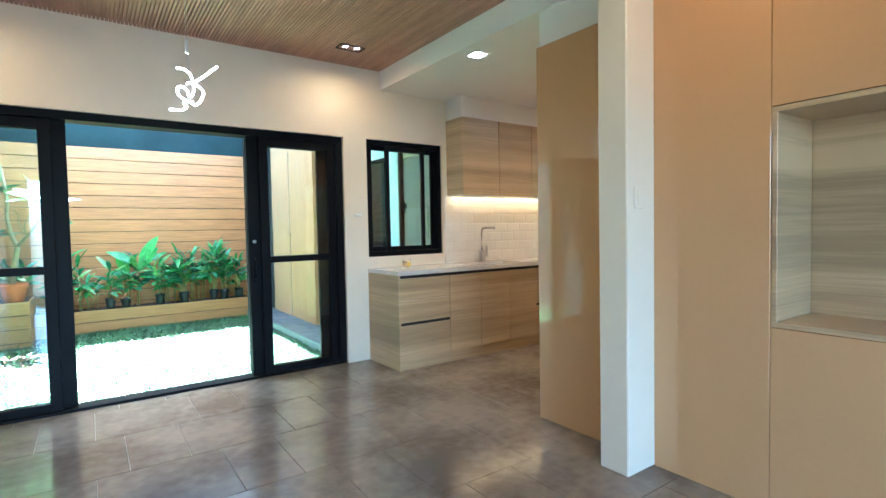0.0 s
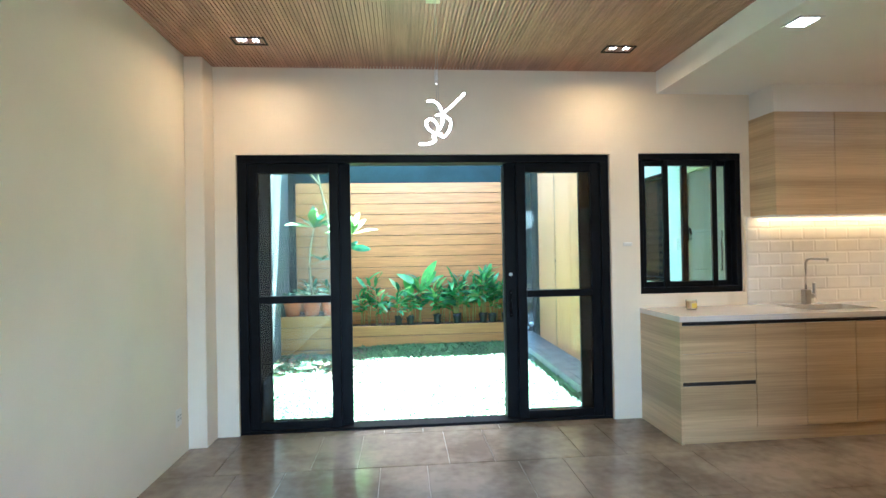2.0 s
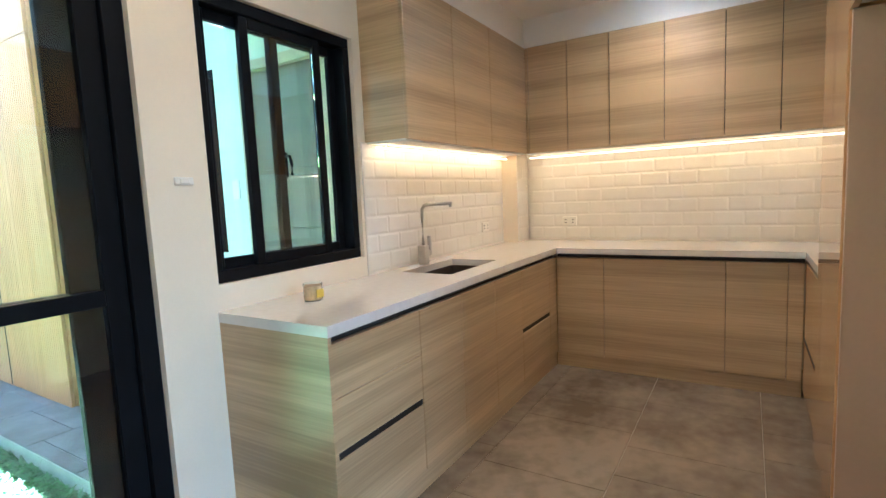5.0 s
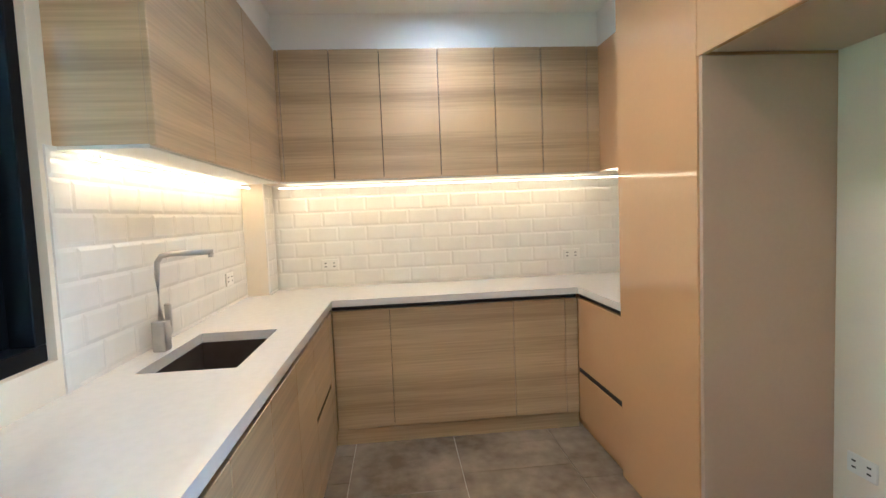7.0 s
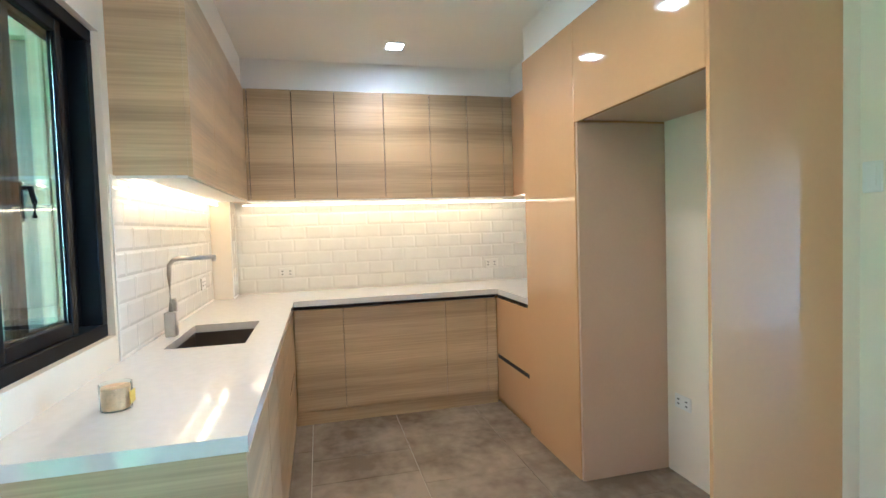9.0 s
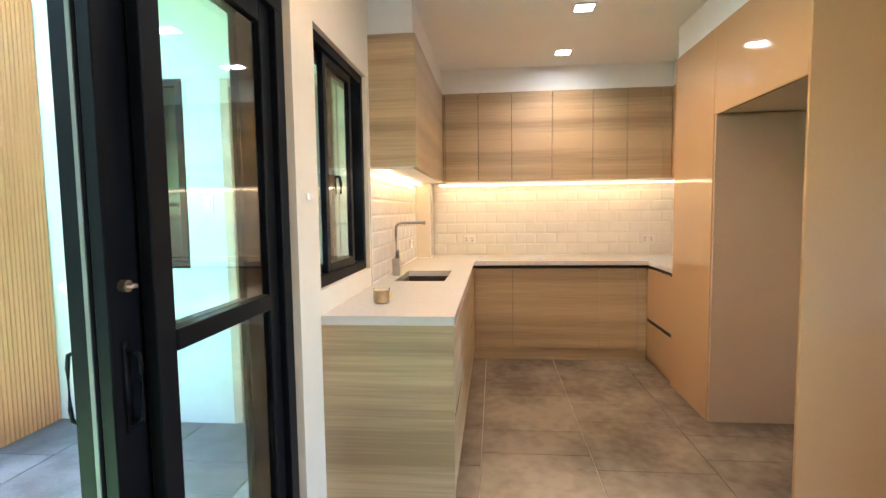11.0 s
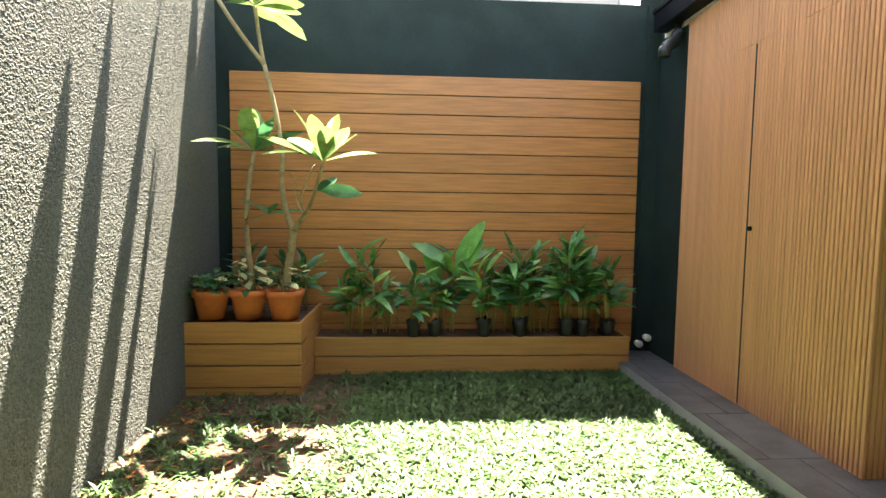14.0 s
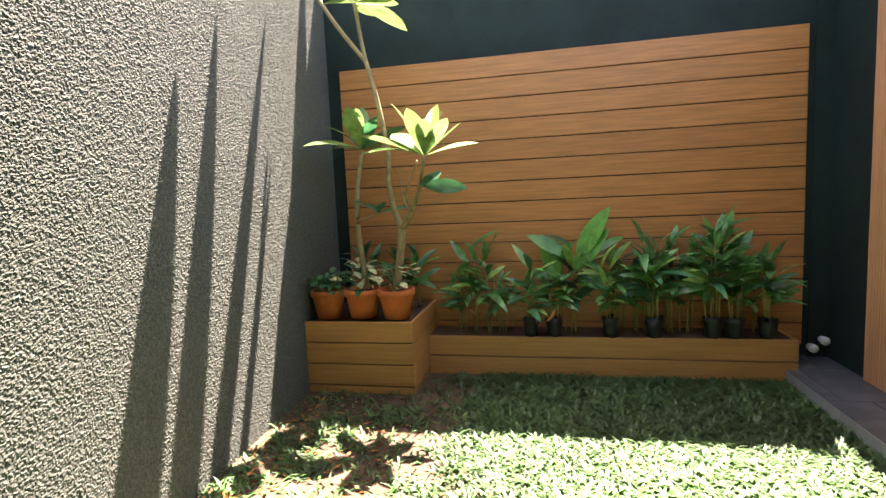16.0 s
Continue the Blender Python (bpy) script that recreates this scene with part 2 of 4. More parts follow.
# ceilings: slatted wood over the room, a lower white one over the kitchen
bm = bmesh.new()
block(bm, XL, 2.405, YB, YW, 2.85, HI)
x = XL + 0.01
while x < 2.385:
    block(bm, x, x + 0.017, YB, YW, 2.83, 2.851)
    x += 0.025
ceiling = tagged(part("ceiling_wood", bm, CEDAR), "reddish slatted wood ceiling", kind="structure")
structure("ceiling_kitchen", [(2.407, XR, YB, YW, 2.65, HI)], CEIL, "white plaster dropped ceiling")
structure("soffit_wall", [(3.21, XR, 4.193, YW, 2.43, 2.65), (4.86, XR, 1.78, 4.193, 2.43, 2.65), (4.02, 4.86, 1.78, 2.115, 2.43, 2.65), (2.443, 4.02, 1.84, 2.362, 2.43, 2.65)], CEIL,
          "white plaster bulkhead above the cupboards")

# ---- sliding door ----
FRAME_Y0, FRAME_Y1 = 4.50, 4.60


def sash(parent, x0, x1, z0, z1, y, depth=0.035, stile=0.085, top=0.07, rail_z=None, bottom=None, name="sash"):
    """A glazed leaf with stiles, rails and panes."""
    bottom = bottom or top
    s = new(name)
    s.parent = parent
    for nm, d in (("stile", (x0, x0 + stile, y, y + depth, z0, z1)), ("stile", (x1 - stile, x1, y, y + depth, z0, z1)),
                  ("top_rail", (x0 + stile, x1 - stile, y, y + depth, z1 - top, z1)),
                  ("bottom_rail", (x0 + stile, x1 - stile, y, y + depth, z0, z0 + bottom))):
        boxed(nm, d, BLACK, s, bevel=0.003)
    zs = [z0 + bottom, z1 - top]
    if rail_z:
        boxed("middle_rail", (x0 + stile, x1 - stile, y - 0.004, y + depth + 0.004, rail_z - 0.028, rail_z + 0.028), BLACK, s, bevel=0.003)
        zs = [z0 + bottom, rail_z - 0.028, rail_z + 0.028, z1 - top]
    for a, b in zip(zs[::2], zs[1::2]):
        g = boxed("pane", (x0 + stile, x1 - stile, y + depth / 2 - 0.003, y + depth / 2 + 0.003, a, b), GLASS, s)
        g.visible_shadow = False
    return s


door = tagged(new("door_1"), "black aluminium sliding glass door standing open", "door", kind="structure")
door_frame = [("frame_head", (DX0, DX1, FRAME_Y0, YO - 0.005, DZ - 0.06, DZ)), ("frame_jamb", (DX0, DX0 + 0.07, FRAME_Y0, YO - 0.005, 0.02, DZ - 0.06)),
              ("frame_jamb", (DX1 - 0.07, DX1, FRAME_Y0, YO - 0.005, 0.02, DZ - 0.06)), ("frame_sill", (DX0, DX1, FRAME_Y0, YO - 0.005, -0.01, 0.02))]
for nm, d in door_frame:
    boxed(nm, d, BLACK, door, bevel=0.003)
left_inner = sash(door, -0.89, -0.19, 0.02, 2.098, 4.525, rail_z=1.03, top=0.075, bottom=0.06, stile=0.075)
left_outer = sash(door, -0.86, -0.105, 0.02, 2.098, 4.57, rail_z=1.03, top=0.075, bottom=0.06, stile=0.13)
right_inner = sash(door, 1.235, 1.93, 0.02, 2.098, 4.525, rail_z=1.03, top=0.075, bottom=0.06, stile=0.075)
right_outer = sash(door, 1.14, 1.90, 0.02, 2.098, 4.57, rail_z=1.03, top=0.075, bottom=0.06, stile=0.13)


def bow_handle(parent, x, y, side):
    bm = bmesh.new()
    tube(bm, [(x, y, 0.86), (x, y - side * 0.03, 0.872), (x, y - side * 0.034, 0.90), (x, y - side * 0.034, 1.0), (x, y - side * 0.03, 1.03), (x, y, 1.042)], 0.0052)
    block(bm, x - 0.012, x + 0.012, y - 0.002 if side > 0 else y, y if side > 0 else y + 0.002, 0.84, 1.06)
    return part("handle", bm, BLACK, parent, "black bow handle", True)


bow_handle(right_outer, 1.185, 4.568, 1)
boxed("stile_cover", (1.138, 1.195, 4.606, 4.668, 0.03, 2.085), BLACK, right_outer, bevel=0.003)
boxed("weather_strip", (1.1345, 1.1375, 4.612, 4.622, 0.04, 2.08), RUBBER, right_outer, "pale weather strip")
bow_handle(right_outer, 1.165, 4.669, -1)
bm = bmesh.new()
rod(bm, (1.185, 4.57, 1.19), (1.185, 4.552, 1.19), 0.014, seg=16)
block(bm, 1.175, 1.195, 4.535, 4.553, 1.185, 1.195, 0.002)
part("thumb_lock", bm, STEEL, right_outer, "steel thumb lock")
bm = bmesh.new()
rod(bm, (1.165, 4.664, 1.19), (1.165, 4.686, 1.19), 0.024, 0.019, seg=18)
rod(bm, (1.165, 4.686, 1.19), (1.165, 4.702, 1.19), 0.011, seg=14)
part("key_lock", bm, WHITE_P, right_outer, "pale round key lock", True)

# ---- kitchen window ----
window = tagged(new("window_1"), "black aluminium sliding kitchen window", "window", kind="structure")
for nm, d in (("frame_head", (WX0, WX1, 4.495, 4.60, WZ1 - 0.05, WZ1)), ("frame_sill", (WX0, WX1, 4.495, 4.60, WZ0, WZ0 + 0.05)),
              ("frame_jamb", (WX0, WX0 + 0.045, 4.495, 4.60, WZ0 + 0.05, WZ1 - 0.05)), ("frame_jamb", (WX1 - 0.045, WX1, 4.495, 4.60, WZ0 + 0.05, WZ1 - 0.05))):
    boxed(nm, d, BLACK, window, bevel=0.003)
sash(window, WX0 + 0.045, 2.70, WZ0 + 0.05, WZ1 - 0.05, 4.545, 0.03, 0.045, 0.045)
slider = sash(window, 2.471, 2.939, WZ0 + 0.05, WZ1 - 0.05, 4.51, 0.03, 0.045, 0.045)
sash(window, 2.66, WX1 - 0.045, WZ0 + 0.05, WZ1 - 0.05, 4.562, 0.03, 0.045, 0.045)
bm = bmesh.new()
block(bm, 2.690, 2.708, 4.54, 4.545, 1.44, 1.56, 0.002)
tube(bm, [(2.70, 4.54, 1.54), (2.70, 4.515, 1.54), (2.703, 4.508, 1.50), (2.703, 4.51, 1.45)], 0.008)
part("latch", bm, BLACK, window, "black window latch", True)

# ---- kitchen units ----
SINKX0, SINKX1, SINKY0, SINKY1 = 3.32, 3.90, 4.03, 4.36


def front(parent, name, dims, mat, bevel=0.002):
    return boxed(name, dims, mat, parent, bevel=bevel)


# left run
run = thing("base_cabinet", "oak laminate base cabinet with a black finger channel", "cabinet", "kitchen base units")
bm = bmesh.new()
for d in ((2.248, SINKX0 - 0.02, 3.917, YW, 0.10, 0.83), (SINKX1 + 0.02, 4.62, 3.917, YW, 0.10, 0.83), (SINKX0 - 0.02, SINKX1 + 0.02, 3.917, SINKY0 - 0.02, 0.10, 0.83),
          (SINKX0 - 0.02, SINKX1 + 0.02, SINKY1 + 0.02, YW, 0.10, 0.83), (SINKX0 - 0.02, SINKX1 + 0.02, SINKY0 - 0.02, SINKY1 + 0.02, 0.10, 0.60)):
    block(bm, *d)
part("body", bm, OAK, run)
boxed("end_panel", (2.230, 2.248, 3.885, YW, 0.0, 0.86), OAK, run)
boxed("plinth", (2.248, 4.642, 3.901, YW, 0.0, 0.097), OAK, run)
boxed("channel", (2.248, 4.62, 3.912, 3.95, 0.83, 0.86), DARK_GAP, run)
# thin black strip behind the fronts paints shade into the door seams
boxed("shadow_gap", (2.25, 4.62, 3.9155, 3.9175, 0.11, 0.82), DARK_GAP, run)
boxed("finger_gap", (2.252, 2.791, 3.8925, 3.922, 0.406, 0.432), DARK_GAP, run)
boxed("finger_gap", (3.961, 4.468, 3.8925, 3.922, 0.421, 0.447), DARK_GAP, run)
for x0, x1, z0, z1 in ((2.250, 2.793, 0.10, 0.405), (2.250, 2.793, 0.433, 0.63), (2.250, 2.793, 0.633, 0.83), (2.796, 3.175, 0.10, 0.83), (3.178, 3.56, 0.10, 0.83),
                       (3.563, 3.956, 0.10, 0.83), (3.959, 4.47, 0.10, 0.42), (3.959, 4.47, 0.448, 0.83), (4.473, 4.63, 0.10, 0.83)):
    front(run, "front", (x0, x1, 3.889, 3.917, z0, z1), OAK)
run2 = thing("base_cabinet", "oak laminate base cabinet along the tiled wall", "cabinet", "kitchen base units")
boxed("body", (4.66, XR, 2.3745, 3.917, 0.10, 0.83), OAK, run2)
boxed("plinth", (4.644, XR, 2.3745, 3.899, 0.0, 0.097), OAK, run2)
boxed("channel", (4.655, 4.70, 2.3745, 3.887, 0.83, 0.86), DARK_GAP, run2)
boxed("shadow_gap", (4.6585, 4.6605, 2.42, 3.877, 0.11, 0.82), DARK_GAP, run2)
for y0, y1 in ((3.545, 3.885), (2.785, 3.542), (2.457, 2.782), (2.3755, 2.4545)):
    front(run2, "front", (4.632, 4.66, y0, y1, 0.10, 0.83), OAK)
run3 = thing("drawer_cabinet", "tan gloss drawer cabinet with a black finger gap", "cabinet", "kitchen base units")
boxed("body", (4.02, XR, 1.78, 2.347, 0.0, 0.83), TAN, run3)
boxed("channel", (4.02, 4.66, 2.29, 2.349, 0.83, 0.86), DARK_GAP, run3)
boxed("finger_gap", (4.022, 4.628, 2.342, 2.3705, 0.361, 0.389), DARK_GAP, run3)
for z0, z1 in ((0.06, 0.36), (0.39, 0.83)):
    front(run3, "drawer", (4.02, 4.63, 2.349, 2.373, z0, z1), TAN)
top = thing("countertop", "white quartz countertop running round the kitchen", "countertop")
counter = bmesh.new()
for d in ((2.228, SINKX0, 3.88, YW, 0.86, 0.90), (SINKX1, XR, 3.88, YW, 0.86, 0.90), (SINKX0, SINKX1, 3.88, SINKY0, 0.86, 0.90),
          (SINKX0, SINKX1, SINKY1, YW, 0.86, 0.90)):
    block(counter, *d)
part("slab", counter, STONE_TOP, top)
boxed("slab", (4.605, XR, 2.376, 3.88, 0.86, 0.90), STONE_TOP, top)
boxed("slab", (4.02, XR, 1.78, 2.376, 0.86, 0.90), STONE_TOP, top)
# wall cupboards
up1 = thing("wall_cupboard", "oak laminate wall cupboard beside the window", "cupboard", "kitchen wall cupboards")
boxed("body", (3.20, 4.86, 4.198, YW, 1.63, 2.43), OAK, up1)
# black strip again, as painted shade between the cupboard doors
boxed("shadow_gap", (3.21, 4.83, 4.1965, 4.1985, 1.64, 2.42), DARK_GAP, up1)
for x0, x1 in ((3.20, 3.698), (3.702, 4.198), (4.202, 4.84)):
    front(up1, "front", (x0, x1, 4.178, 4.198, 1.625, 2.43), OAK)
up2 = thing("wall_cupboard", "oak laminate wall cupboard above the tiled wall", "cupboard", "kitchen wall cupboards")
boxed("body", (4.86, XR, 2.10, YW, 1.63, 2.43), OAK, up2)
ys = [4.178, 4.157, 3.849, 3.54, 3.173, 2.81, 2.504, 2.20, 2.12]
boxed("shadow_gap", (4.8585, 4.8605, 2.13, 4.16, 1.64, 2.42), DARK_GAP, up2)
for a, b in zip(ys, ys[1:]):
    front(up2, "front", (4.84, 4.86, b + 0.0025, a - 0.0025, 1.625, 2.43), OAK)
boxed("underside", (3.205, 4.85, 4.20, YW - 0.008, 1.618, 1.63), CEIL, up1, "white cupboard underside")
boxed("underside", (4.862, XR - 0.008, 2.125, 4.19, 1.618, 1.63), CEIL, up2, "white cupboard underside")
up3 = thing("wall_cupboard", "tan gloss wall cupboard beside the tall unit", "cupboard", "kitchen wall cupboards")
boxed("body", (4.02, 4.86, 1.78, 2.12, 1.625, 2.43), TAN, up3, bevel=0.002)
# tall unit with the fridge space
tall = thing("tall_cabinet", "tan gloss tall cabinet with an empty fridge space", "cabinet")
for nm, d, m in (("body", (3.365, 4.02, 1.78, 2.352, 0.0, 2.43), TAN), ("door", (3.365, 4.02, 2.352, 2.375, 0.0, 2.43), TAN),
                 ("side_panel", (3.345, 3.365, 1.84, 2.367, 0.0, 1.91), TAUPE), ("bridge", (2.443, 3.345, 1.84, 2.352, 1.92, 2.43), TAUPE),
                 ("bridge_door", (2.444, 3.362, 2.352, 2.375, 1.91, 2.43), TAN), ("end_panel", (2.425, 2.443, 1.785, 2.375, 0.0, 2.43), TAN)):
    boxed(nm, d, m, tall, bevel=0.002)
# hall cabinet with an open shelf
hall = thing("display_cabinet", "tan gloss built-in cabinet with an open oak niche", "cabinet")
for nm, d, m in (("body", (2.82, 3.0, -1.6, 1.53, 0.0, 2.65), TAN), ("door", (2.40, 2.82, 0.985, 1.53, 0.0, 2.65), TAN), ("lower_door", (2.40, 2.82, -1.6, 0.982, 0.0, 0.815), TAN),
                 ("upper_door", (2.40, 2.82, -1.6, 0.982, 1.765, 2.65), TAN), ("niche_back", (2.78, 2.82, -1.6, 0.96, 0.84, 1.74), OAK),
                 ("niche_side", (2.405, 2.78, 0.96, 0.982, 0.84, 1.74), OAK), ("niche_shelf", (2.405, 2.82, -1.6, 0.982, 0.817, 0.84), OAK),
                 ("niche_top", (2.405, 2.82, -1.6, 0.982, 1.74, 1.763), OAK)):
    boxed(nm, d, m, hall, bevel=0.0015)

# ---- structure: the garden ----
GZ = -0.10
SLATE_JOINT = material("slate_joint", (0.30, 0.30, 0.29), 0.9, bump=0.1)
XG = -1.45
structure("ground", [(-60, 60, YO, 90, -0.6, GZ - 0.012)], SOIL, "brown garden soil with thin grass")
back_wall = structure("garden_wall_back", [(XG - 0.3, 2.40, 9.03, 9.20, -0.3, 3.27)], GREEN, "dark green painted garden wall with plank cladding")


def wall_x(y):
    """The face of the roughcast wall, which runs slightly askew."""
    return -1.425 - 0.06 * (y - 6.68)


def roughcast_wall():
    g = np.random.default_rng(11)
    ny, nz = 940, 830
    y = np.concatenate([[YO], np.linspace(5.2, 9.06, ny - 1)])
    z = np.concatenate([[-0.25], np.linspace(-0.14, 3.27, nz - 1)])
    h = g.normal(0, 1, (ny, nz))
    h = (5 * h + np.roll(h, 1, 0) + np.roll(h, -1, 0) + np.roll(h, 1, 1) + np.roll(h, -1, 1)) / 5.4
    h = np.clip(h, -1.2, 2.2)
    Y, Z = np.meshgrid(y, z, indexing="ij")
    X = -1.425 - 0.06 * (Y - 6.68) + 0.0012 * h
    k = np.arange(ny * nz).reshape(ny, nz)
    fs = np.stack([k[:-1, :-1], k[1:, :-1], k[1:, 1:], k[:-1, 1:]], -1).reshape(-1, 4)
    me = bpy.data.meshes.new("garden_wall_left")
    vs = np.stack([X, Y, Z], -1).reshape(-1, 3).tolist()
    n = len(vs)
    for yy in (YO, 9.06):
        for zz in (-0.25, 3.27):
            vs += [(wall_x(yy) - 0.01, yy, zz), (wall_x(yy) - 0.2, yy, zz)]
    a, b, c, d, e, f, p, q = range(n, n + 8)
    sides = [(a, b, d, c), (e, p, q, f), (c, d, q, p), (b, f, q, d), (a, e, f, b)]
    me.from_pydata(vs, [], fs.tolist() + sides)
    me.materials.append(ROUGH)
    return tagged(new("garden_wall_left", me), "dark roughcast garden wall in raking sun", kind="structure")


roughcast_wall()
patio = structure("patio", [(2.10, 3.3, YO, 9.03, -0.3, -0.018)], SLATE_JOINT, "dark slate tiled patio strip")
structure("wall_service", [(3.14, 3.30, YO, 5.40 - 0.75, -0.3, 2.93), (3.14, 3.30, 5.40, 5.655, -0.3, 2.93), (3.14, 3.30, 5.40 - 0.75, 5.40, 2.19, 2.93),
                           (3.14, 3.30, 5.655, 6.39, -0.3, 1.01), (3.14, 3.30, 5.655, 6.39, 2.20, 2.93), (3.14, 3.30, 6.39, 8.5, -0.3, 2.93)], MINT,
          "pale mint rendered wall of the service yard")
# black sheet added close behind the louvres, standing in for the room's shade
structure("service_room_back", [(3.34, 3.44, YO, 8.5, -0.3, 2.93)], DARK_GAP, "black sheet in place of the dark room behind the louvred window")
structure("pier", [(2.40, 2.53, 9.0, 9.20, -0.3, 3.46), (2.53, 3.3, 8.50, 9.20, -0.3, 3.46)], GREEN, "dark green painted wall end")
structure("overhang", [(XG, 3.30, YO, 6.03, 2.95, 3.12), (2.51, 3.9, 6.03, 8.9, 2.93, 3.10)], CEIL, "pale soffit over the service yard")
structure("upper_wall", [(XL - 0.3, XR + 0.3, YB - 0.3, YO, 3.0, 3.3)], WALL, "slab over the room")
# the neighbour's blank wall beyond the garden wall
nb = thing("neighbour_house", "plain grey cement house wall beyond the garden wall", "house")
boxed("wall", (-7.0, 2.40, 9.75, 10.0, -0.3, 5.48), NEIGHBOUR, nb)
boxed("corner_post", (2.40, 2.56, 9.70, 10.0, -0.3, 5.48), NEIGHBOUR, nb)
eave = thing("neighbour_annex", "white annex with a stepped roof edge beyond the wall end", "house")
boxed("wall", (2.75, 4.2, 9.42, 9.60, -0.3, 3.46), WHITE_P, eave)
for k in range(3):
    boxed("eave_board", (2.62 - 0.04 * k, 4.2, 9.30 + 0.05 * k, 9.60, 3.46 + 0.07 * k, 3.52 + 0.07 * k), WHITE_P, eave, bevel=0.006)

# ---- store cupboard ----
# backing toned darker than the slats, to paint shade into the grooves
GROOVE_SHADE = material("groove_shade_backing", (0.27, 0.125, 0.056), 0.6, noise_scale=3, vary=0.1, bump=0.02)
PIPE = material("dark_plastic_pipe", (0.010, 0.015, 0.015), 0.45, noise_scale=5, vary=0.2, bump=0.02)
shed = thing("store_cupboard", "outdoor store cupboard clad in fluted orange-brown wood", "cupboard")
boxed("body", (2.53, 3.14, 6.645, 8.50, -0.03, 2.95), GROOVE_SHADE, shed)
# black strip filling the seam between the doors, its shade put into the colour
boxed("meeting_gap", (2.5065, 2.53, 7.612, 7.620, 0.0, 2.47), DARK_GAP, shed)
bm = bmesh.new()
rod(bm, (2.508, 7.575, 1.233), (2.488, 7.575, 1.233), 0.016, seg=14)
part("lock", bm, BLACK, shed, "small black cupboard lock")
slat_low = mesh_of("slat", block(bmesh.new(), 0, 0.022, 0, 0.0232, -0.03, 2.4765, 0.003), SLAT)
slat_top = mesh_of("slat", block(bmesh.new(), 0, 0.022, 0, 0.0232, 2.479, 2.95, 0.003), SLAT)
slat_full = mesh_of("slat", block(bmesh.new(), 0, 0.022, 0, 0.0235, -0.03, 2.95, 0.003), SLAT)
slat_side = mesh_of("slat", block(bmesh.new(), 0, 0.0262, 0, 0.022, -0.03, 2.95, 0.003), SLAT)
for k in range(62):
    y = 6.622 + 0.0302 * k
    for me in ((slat_low, slat_top) if k < 19 or 26 < k < 40 else (slat_full,)):
        o = new("slat", me)
        o.parent, o.location = shed, (2.506 + (0.004 if k >= 19 else 0), y + (0.004 if k in (19, 33) else 0), 0)
for k in range(20):
    o = new("slat", slat_side)
    o.parent, o.location = shed, (2.533 + 0.0302 * k, 6.622, 0)
gutter = thing("gutter", "black metal gutter and fascia over the store cupboard", "gutter")
bm = block(bmesh.new(), 2.37, 2.505, 6.05, 8.84, 2.955, 3.14, 0.006)
trough = part("trough", bm, BLACK, gutter)
boxed("lip", (2.355, 2.372, 6.05, 8.84, 3.11, 3.155), BLACK, trough, bevel=0.004)
bm = bmesh.new()
tube(bm, [(2.475, 8.60, 2.97), (2.475, 8.60, 2.88), (2.46, 8.59, 2.83), (2.42, 8.58, 2.785), (2.375, 8.57, 2.76), (2.345, 8.56, 2.72), (2.34, 8.56, 2.66)], 0.052, 14)
part("elbow_pipe", bm, PIPE, gutter, "black plastic pipe elbow", True)
drains = thing("drain_pipe", "pair of white plastic pipe ends on the dark wall", "pipe")
for x, z in ((2.41, 0.07), (2.49, 0.13)):
    bm = bmesh.new()
    yb = 9.0
    rod(bm, (x, yb, z), (x, yb - 0.045, z), 0.028, seg=16)
    rod(bm, (x, yb - 0.045, z), (x, yb - 0.065, z), 0.034, seg=16)
    part("pipe_end", bm, WHITE_P, drains, "", True)

# ---- louvred window and door of the service wall ----
lw = tagged(new("window_2"), "dark louvred window in the mint wall", "window", kind="structure")
for nm, d in (("frame_head", (3.13, 3.22, 5.655, 6.39, 2.155, 2.20)), ("frame_sill", (3.13, 3.22, 5.655, 6.39, 1.01, 1.055)),
              ("frame_jamb", (3.13, 3.22, 5.655, 5.70, 1.055, 2.155)), ("frame_jamb", (3.13, 3.22, 6.345, 6.39, 1.055, 2.155))):
    boxed(nm, d, BLACK, lw, bevel=0.003)
SMOKE = material("smoked_louvre", (0.022, 0.026, 0.026), 0.2, noise_scale=3, vary=0.2, bump=0)
louvre = mesh_of("louvre", block(bmesh.new(), -0.055, 0.055, 5.70, 6.345, -0.003, 0.003), SMOKE)
for k in range(13):
    o = new("louvre", louvre)
    o.parent, o.matrix_basis = lw, pose(3.19, 0, 1.10 + 0.085 * k, 0, 66, 0)
d2 = tagged(new("door_2"), "grey-brown service door with a pale frame", "door", kind="structure")
DOORP = material("grey_brown_door", (0.20, 0.17, 0.14), 0.5, noise_scale=3, vary=0.1, fine=30, bump=0.03)
FRAMEP = material("beige_door_frame", (0.50, 0.40, 0.29), 0.5, noise_scale=4, vary=0.1, fine=40, bump=0.03)
for nm, d, m in (("frame_jamb", (3.125, 3.27, 5.34, 5.40, 0.0, 2.19), FRAMEP), ("frame_jamb", (3.125, 3.27, 4.66, 4.71, 0.0, 2.19), FRAMEP), ("frame_head", (3.125, 3.27, 4.71, 5.34, 2.13, 2.19), FRAMEP),
                 ("leaf", (3.17, 3.21, 4.71, 5.34, -0.02, 2.13), DOORP)):
    boxed(nm, d, m, d2, bevel=0.003)
for z in (0.35, 0.85, 1.35):
    boxed("panel", (3.158, 3.172, 4.80, 5.25, z - 0.18, z + 0.18), DOORP, d2, bevel=0.004)


